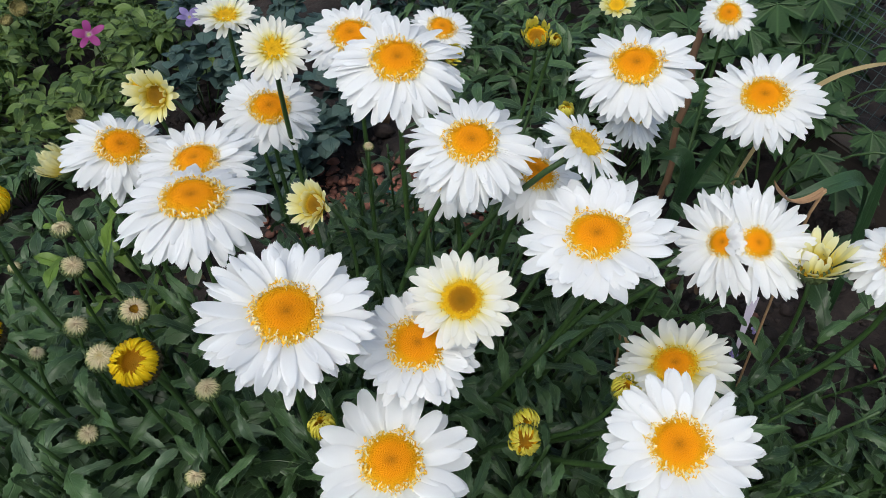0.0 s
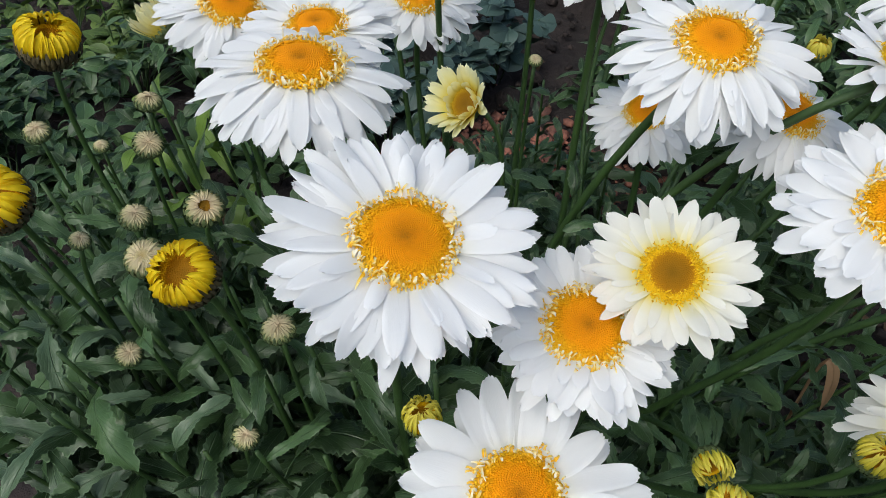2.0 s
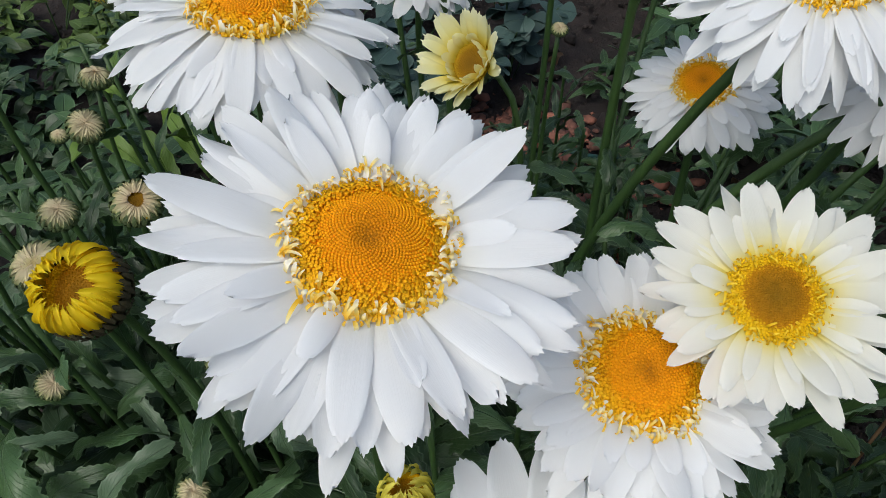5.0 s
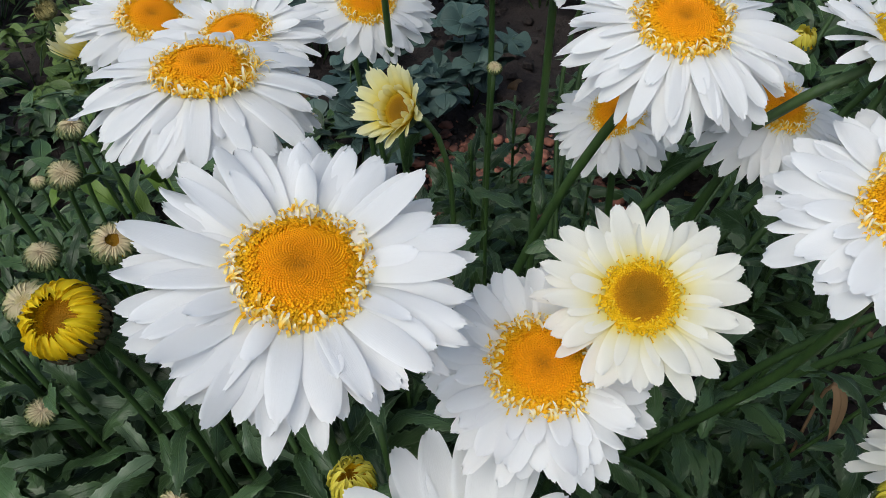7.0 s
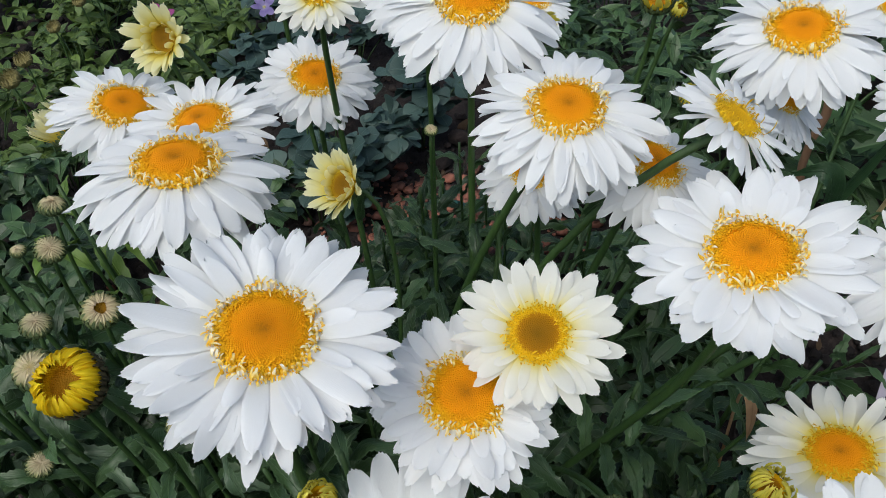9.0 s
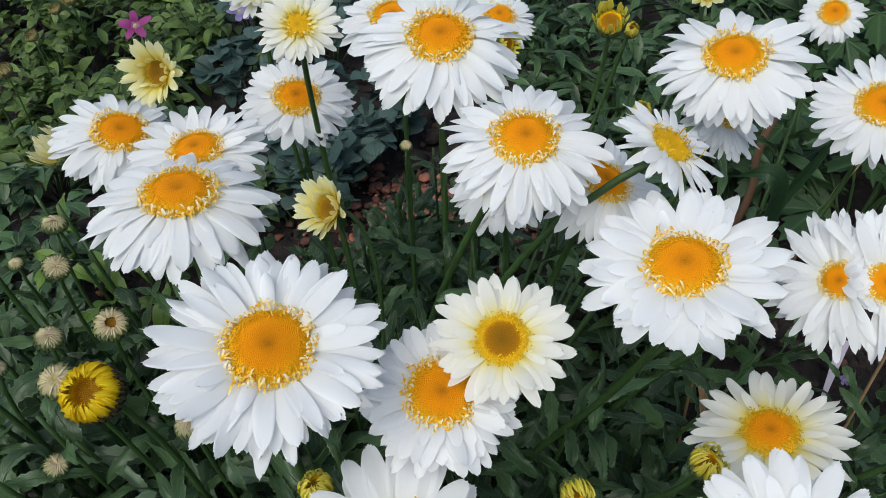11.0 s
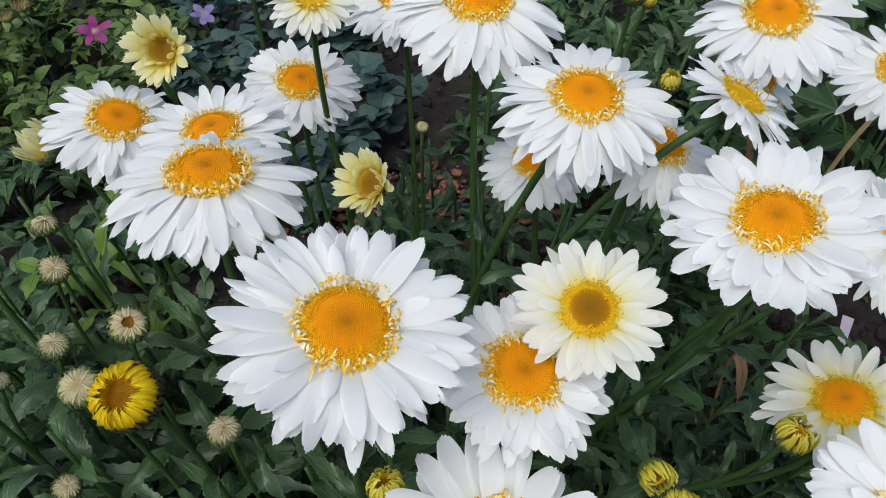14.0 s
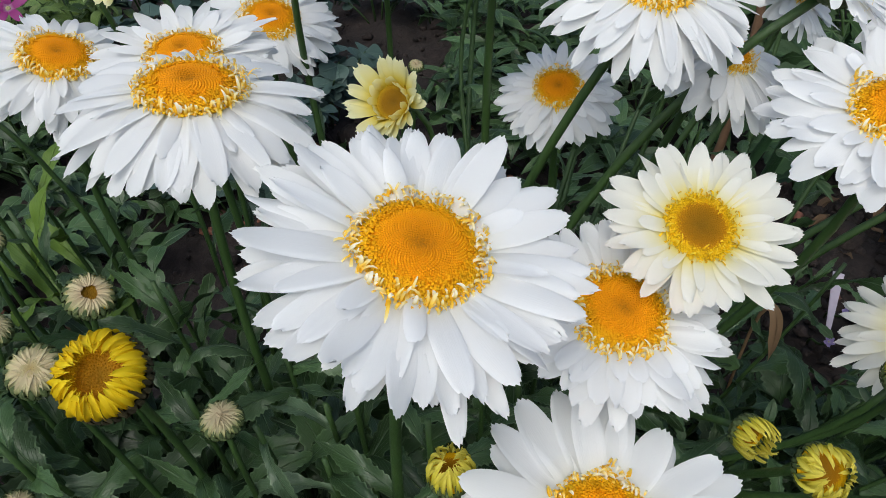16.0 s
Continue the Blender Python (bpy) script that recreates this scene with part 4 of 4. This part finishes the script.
def seed_head(x, y, z, size, seed):
    rng = random.Random(seed)
    ob = thing("seed_head", (x, y, 0), "faded straw-coloured seed head on a thin stem", "seed head", "faded heads among the bedding plants")
    v, f, u = tube(bezier((0, 0, -0.01), (0, 0, z * 0.4), (0.01, 0, z * 0.8), (0, 0, z - size * 0.8), 8), [0.0015] * 8, 6)
    part("stem", mesh("stem", v, f, STEM, u), ob)
    head = part("cup", SEED_CUP, ob, "", Matrix.Translation((0, 0, z)) @ turned((rng.uniform(-0.4, 0.4), rng.uniform(-0.6, 0), 1)) @ Matrix.Diagonal((size, size, size, 1)))
    part("tuft", SEED_TUFT, head)


for i, (x, y) in enumerate(((-0.90, 1.35), (-0.62, 1.00), (-0.87, 1.36), (-0.89, 1.24), (-0.86, 1.10), (-0.83, 1.02))):
    seed_head(x, y, 0.16 + 0.01 * (i % 3), 0.012 + 0.002 * (i % 3), 60 + i)

# ---- the daisies: open flowers ----
FULL = "large open white daisy with an orange centre"
DROOP = "white daisy with drooping petals and an orange centre"
bloom((-0.075, 0.256, 0.541), (0.21, -0.15, 0.97), 0.0475, 0.0186, -1, 1, "largest open white daisy with a broad orange centre", disc=DISC_BIG, fringe=FRINGE_BIG, rows=(40, 44, 9), half=0.24)
bloom((-0.006, 0.276, 0.488), (0.14, -0.23, 0.96), 0.0391, 0.0178, 0, 2, "white daisy half covered by a cream one")
bloom((0.022, 0.292, 0.512), (0.01, -0.43, 0.90), 0.0325, 0.0128, -4, 3, "cream daisy with a brown centre and yellow ring", CREAM, (20, 20, 14), 0.28, DISC_YOUNG, FRINGES_YELLOW[0])
bloom((-0.020, 0.216, 0.452), (0.09, -0.18, 0.98), 0.0478, 0.0181, 1, 4, "open white daisy with broad petals and a gap", rows=(17, 16, 0), half=0.36, skip=((50, 62),))
bloom((0.147, 0.218, 0.470), (-0.25, -0.32, 0.91), 0.0436, 0.0168, -2, 5, "open white daisy facing up with an orange centre", rows=(27, 28, 12), half=0.28)
bloom((0.182, 0.331, 0.394), (-0.22, 0.02, 0.98), 0.0450, 0.0163, 4, 6, "white daisy with cream-tinted petal bases, low in the clump", CREAM, rows=(23, 22, 12), half=0.26, fringe=FRINGES_YELLOW[1])
bloom((0.107, 0.330, 0.529), (-0.12, -0.17, 0.98), 0.0475, 0.0188, 1, 7, FULL, rows=(25, 24, 16), half=0.31)
bloom((0.028, 0.397, 0.553), (0.05, -0.26, 0.96), 0.0462, 0.0174, 19, 8, DROOP, arrive=(0.45, -0.1, 0.85), base=(-0.07, 0.42, 0))
bloom((-0.160, 0.366, 0.530), (0.11, 0.01, 0.99), 0.0525, 0.0202, 21, 39, DROOP)
bloom((-0.181, 0.435, 0.509), (-0.02, -0.09, 1.0), 0.0457, 0.0175, 5, 10, "white daisy with an orange centre behind another")
bloom((-0.267, 0.491, 0.481), (0.32, -0.13, 0.94), 0.0485, 0.0192, 18, 11, DROOP)
bloom((-0.025, 0.471, 0.572), (0.07, -0.31, 0.95), 0.0505, 0.0192, 17, 12, DROOP)
bloom((-0.087, 0.643, 0.500), (-0.01, -0.31, 0.95), 0.0480, 0.0190, 14, 13, DROOP)
bloom((-0.002, 0.724, 0.463), (0.16, -0.29, 0.94), 0.0360, 0.0150, 12, 14, "white daisy with an orange centre at the back")
bloom((-0.166, 0.594, 0.450), (0.18, -0.25, 0.95), 0.0480, 0.0193, 11, 15, DROOP)
bloom((0.161, 0.520, 0.537), (-0.15, -0.27, 0.95), 0.0520, 0.0195, 18, 16, DROOP)
bloom((0.169, 0.535, 0.484), (0.43, -0.33, 0.84), 0.0340, 0.0120, 12, 17, "small white daisy under a larger one")
bloom((0.315, 0.616, 0.444), (-0.18, -0.31, 0.93), 0.0560, 0.0210, 11, 18, DROOP, base=(0.2, 0.55, 0))
bloom((0.342, 0.836, 0.419), (-0.19, -0.53, 0.83), 0.0341, 0.0143, 25, 19, "small white daisy with hanging petals at the back", base=(0.3, 0.75, 0))
bloom((0.076, 0.419, 0.509), (0.34, -0.21, 0.92), 0.0420, 0.0145, 16, 20, "white daisy turned aside behind another")
bloom((0.104, 0.396, 0.553), (0.45, -0.08, 0.89), 0.0315, 0.0120, 8, 21, "white daisy with a yellow centre of unopened petals", half=0.24, disc=DISC_LEMON, fringe=FRINGE_STRANDS, rows=(22, 20, 14), arrive=(0.75, -0.1, 0.65), base=(-0.05, 0.40, 0), neck=0.1)
bloom((0.012, 0.479, 0.456), (-0.13, -0.35, 0.93), 0.0360, 0.0140, 12, 22, "white daisy with an orange centre low in the clump", half=0.24)
bloom((0.219, 0.398, 0.458), (-0.58, -0.47, 0.66), 0.0430, 0.0112, 3, 23, "double white daisy, one of two joined heads", half=0.3, base=(0.05, 0.44, 0), away=(-1, 0, 0), stand=True, arrive=(0.85, -0.15, 0.4), neck=0.07)
bloom((0.242, 0.394, 0.461), (0.12, -0.56, 0.82), 0.0440, 0.0125, 3, 24, "double white daisy, one of two joined heads", half=0.3, base=(0.06, 0.45, 0), away=(1, 0, 0.3), arrive=(0.8, -0.15, 0.5), neck=0.06)
bloom((0.336, 0.368, 0.471), (-0.38, 0.0, 0.92), 0.0390, 0.0153, 14, 25, "white daisy at the edge of the clump", base=(0.24, 0.42, 0))
bloom((-0.136, 0.544, 0.542), (0.23, -0.55, 0.80), 0.0302, 0.0105, 4, 26, "cream daisy with a yellow centre on a tall stem", CREAM, (20, 18, 18), 0.3, DISC_LEMON, FRINGES_YELLOW[0], core=LEMON)
bloom((-0.220, 0.690, 0.498), (0.11, -0.13, 0.99), 0.0334, 0.0120, -4, 27, "cream daisy with a yellow centre on a tall stem", CREAM, (18, 16, 14), 0.3, DISC_LEMON, FRINGES_YELLOW[1], core=LEMON)

# ---- half-open flowers and buds ----
button((-0.219, 0.485, 0.535), (-0.07, -0.88, 0.48), 0.022, 0.0095, 41, "pale yellow half-open daisy with uneven petals", LEMON, 32, 62, -28, 2.1, 0.29, r0=0.86, arrive=(-0.8, -0.2, 0.4), neck=0.04, disc=DISC_OLIVE, thick=0.0018)
button((-0.259, 0.540, 0.509), (-0.13, -0.41, 0.90), 0.015, 0.0075, 42, "pale yellow half-open daisy beside another", LEMON, 16, 60, -20, 1.3, 0.3, disc=DISC_LEMON)
button((-0.082, 0.382, 0.511), (-0.42, -0.62, 0.66), 0.018, 0.0085, 43, "pale yellow half-open daisy turned aside", LEMON, 36, 62, -18, 1.8, 0.28, r0=0.9, arrive=(-0.9, -0.1, 0.1), neck=0.03, disc=DISC_OLIVE, thick=0.0014)
button((0.284, 0.382, 0.448), (-0.15, 0.05, 0.98), 0.025, 0.0125, 44, "pale yellow half-open daisy like a cup", LEMON, 26, 50, 4, 1.95, 0.3, base=(0.31, 0.47, 0), disc=DISC_OLIVE)
button((-0.343, 0.515, 0.441), (-0.6, -0.2, 0.77), 0.0180, 0.0110, 45, "pale yellow daisy bud with upright petals", LEMON, 34, 80, 12, 2.0, 0.26, disc=DISC_OLIVE)
button((-0.331, 0.395, 0.500), (0.30, -0.05, 0.94), 0.019, 0.0145, 46, "bright yellow button-like opening daisy", YELLOW, 60, 54, 122, 1.12, 0.125, CUP_DARK, channel=0.6, r0=0.98)
button((-0.293, 0.286, 0.482), (0.20, -0.43, 0.88), 0.018, 0.0140, 47, "bright yellow button-like opening daisy", YELLOW, 60, 54, 122, 1.12, 0.125, CUP_DARK, channel=0.6, r0=0.98)
button((-0.183, 0.268, 0.479), (0.03, -0.5, 0.86), 0.0165, 0.0130, 48, "bright yellow button-like opening daisy", YELLOW, 60, 54, 122, 1.12, 0.125, CUP_DARK, channel=0.6, r0=0.98)
button((0.088, 0.602, 0.519), (-0.07, -0.51, 0.86), 0.0165, 0.0105, 49, "yellow-green opening daisy bud", GREENISH, 24, 70, 30, 1.4, 0.2)
button((0.110, 0.645, 0.491), (0.15, -0.57, 0.81), 0.009, 0.0060, 50, "yellow-green closed daisy bud", GREENISH, 24, 78, 60, 1.5, 0.22)
button((0.178, 0.706, 0.496), (-0.13, -0.38, 0.92), 0.019, 0.0085, 51, "pale cream half-open daisy at the back", LEMON, 20, 35, -20, 1.5, 0.3, disc=DISC_LEMON)
button((0.008, 0.661, 0.468), (0.66, -0.65, 0.37), 0.0136, 0.0085, 52, "yellow-green opening daisy bud", GREENISH, 24, 70, 30, 1.4, 0.2)
button((0.115, 0.559, 0.467), (-0.10, -0.26, 0.96), 0.0095, 0.0075, 53, "yellow-green closed daisy bud", GREENISH, 24, 78, 60, 1.5, 0.22)
button((0.060, 0.233, 0.450), (-0.07, -0.63, 0.77), 0.0104, 0.0085, 54, "yellow-green opening daisy bud", GREENISH, 44, 78, 70, 1.35, 0.11, channel=0.8, r0=0.97)
button((0.065, 0.279, 0.402), (0.2, -0.88, 0.40), 0.008, 0.0075, 55, "yellow-green opening daisy bud", GREENISH, 44, 80, 45, 1.7, 0.11, channel=0.8, r0=0.97)
button((-0.067, 0.245, 0.443), (-0.08, -0.09, 0.99), 0.008, 0.0078, 56, "yellow-green closed daisy bud", GREENISH, 44, 80, 70, 1.5, 0.11, channel=0.8, r0=0.97)
button((0.134, 0.291, 0.419), (0.1, -0.2, 0.97), 0.008, 0.0085, 57, "yellow-green closed daisy bud", GREENISH, 44, 80, 70, 1.6, 0.11, channel=0.8, r0=0.97)
closed_bud((-0.219, 0.341, 0.445), (0.39, -0.28, 0.88), 0.0108, 61, "round green-white daisy bud with a yellow eye", 0.62)
closed_bud((-0.215, 0.282, 0.467), (0.16, -0.43, 0.89), 0.0100, 62, "round green-white daisy bud with a small dark hole", 0.3)
closed_bud((-0.301, 0.410, 0.420), (0.45, -0.32, 0.83), 0.0098, 63)
closed_bud((-0.338, 0.468, 0.408), (0.20, 0.07, 0.98), 0.0098, 64)
closed_bud((-0.466, 0.538, 0.286), (0.14, -0.15, 0.98), 0.0075, 65)
closed_bud((-0.275, 0.348, 0.418), (0.33, -0.11, 0.94), 0.0092, 66)
closed_bud((-0.273, 0.297, 0.347), (0.44, -0.21, 0.87), 0.0084, 67)
closed_bud((-0.186, 0.271, 0.328), (0.31, -0.10, 0.94), 0.0080, 68)
closed_bud((-0.163, 0.298, 0.408), (0.05, -0.15, 0.99), 0.0092, 69)
closed_bud((-0.291, 0.318, 0.423), (0.44, -0.05, 0.90), 0.0060, 70)

closed_bud((-0.418, 0.436, 0.388), (0.2, -0.2, 0.95), 0.0098, 72, base=(-0.36, 0.45, 0))
closed_bud((-0.068, 0.556, 0.432), (0.1, -0.3, 0.95), 0.0052, 71, "small green daisy bud on a tall stem", leaves=9)


# ---- leafy shoots without flowers that fill the clump ----
def shoot(base, tip, leaves, longest, seed, young=False, narrow=False, kinds=None):
    rng = random.Random(seed)
    base, tip = Vector(base), Vector(tip)
    ob = thing("daisy_shoot", base, "leafy dark green daisy shoot without a flower" if not young else "fresh light green leafy shoot", "daisy shoot", "leafy daisy shoots")
    d = tip - base
    pts = bezier((0, 0, -0.01), (0, 0, tip.z * 0.4), d - Vector((d.x * 0.3, d.y * 0.3, tip.z * 0.35)), d, 14)
    leafy_stem(ob, rng, pts, 0.0016, leaves, longest, 0.02, 0.1, kinds or (YOUNG_LEAVES if young else NARROW_LEAVES if narrow else None))


rng = random.Random(90)
for k in range(98):
    w = k * 2.39996
    r = math.sqrt((k + 0.5) / 98)
    x, y = -0.05 + 0.46 * r * math.cos(w), 0.37 + 0.2 * r * math.sin(w)
    h = (rng.uniform(0.3, 0.43) if x < 0.02 else rng.uniform(0.22, 0.36)) - 0.04 * r
    if y < 0.25:
        h = min(h, 0.37)
    if y > 0.47:
        h *= 0.6
    near = 0.85 if x < 0 else 0.6
    shoot((CLUMP.x + near * (x - CLUMP.x), CLUMP.y + near * (y - CLUMP.y), 0), (x, y, h), 16, 0.114 if x < 0.05 else 0.098, 500 + k)
for k in range(28):
    x, y = rng.uniform(0.22, 0.52), rng.uniform(0.2, 0.52)
    if (y > 0.36 and 0.26 < x < 0.44) or k % 6 == 5:
        continue
    shoot((x * 0.9, y + 0.03, 0), (x, y, rng.uniform(0.1, 0.24)), 13, 0.09, 800 + k, False, True)
for k in range(18):
    x, y = rng.uniform(-0.12, 0.34), rng.uniform(0.52, 0.8)
    shoot((x, y + 0.02, 0), (x, y, rng.uniform(0.12, 0.28)), 15, 0.08, 900 + k)
for k in range(7):
    x, y = rng.uniform(-0.24, -0.1), rng.uniform(0.52, 0.75)
    shoot((x, y + 0.02, 0), (x, y, rng.uniform(0.08, 0.2)), 13, 0.08, 950 + k)
for k in range(8):
    x, y = rng.uniform(-0.62, -0.4), rng.uniform(0.32, 0.62)
    shoot((x + 0.02, y + 0.02, 0), (x, y, rng.uniform(0.1, 0.19)), 14, 0.085, 970 + k)
# front-left shoots mix in the paler leaf, whose colour carries the brighter light there
for k in range(14):
    x, y = rng.uniform(-0.38, -0.08), rng.uniform(0.19, 0.33)
    shoot((x * 0.9, y + 0.06, 0), (x, y, rng.uniform(0.33, 0.41)), 15, 0.128, 1100 + k, kinds=LEAVES + ROLLED_LEAVES * 2)
for k in range(15):
    x, y = rng.uniform(0.38, 0.64), rng.uniform(0.26, 0.6)
    shoot((x - 0.02, y + 0.02, 0), (x, y, rng.uniform(0.06, 0.16)), 11, 0.085, 1200 + k, False, True)
for k, (x, y, h) in enumerate(((-0.355, 0.50, 0.40), (-0.38, 0.51, 0.40), (-0.34, 0.53, 0.38))):
    shoot((x + 0.05, y, 0), (x, y, h), 9, 0.1, 700 + k, True)
for k in range(18):
    x, y = rng.uniform(0.3, 0.58), rng.uniform(0.34, 0.62)
    if 0.36 < x < 0.47 and y > 0.56:
        continue
    shoot((x - 0.05, y + 0.04, 0), (x, y, rng.uniform(0.12, 0.22)), 11, 0.095, 1300 + k, False, k % 2 == 0)
for k in range(12):
    x, y = rng.uniform(-0.22, 0.06), rng.uniform(0.6, 0.84)
    shoot((x, y + 0.02, 0), (x, y, rng.uniform(0.1, 0.24)), 14, 0.085, 1400 + k)
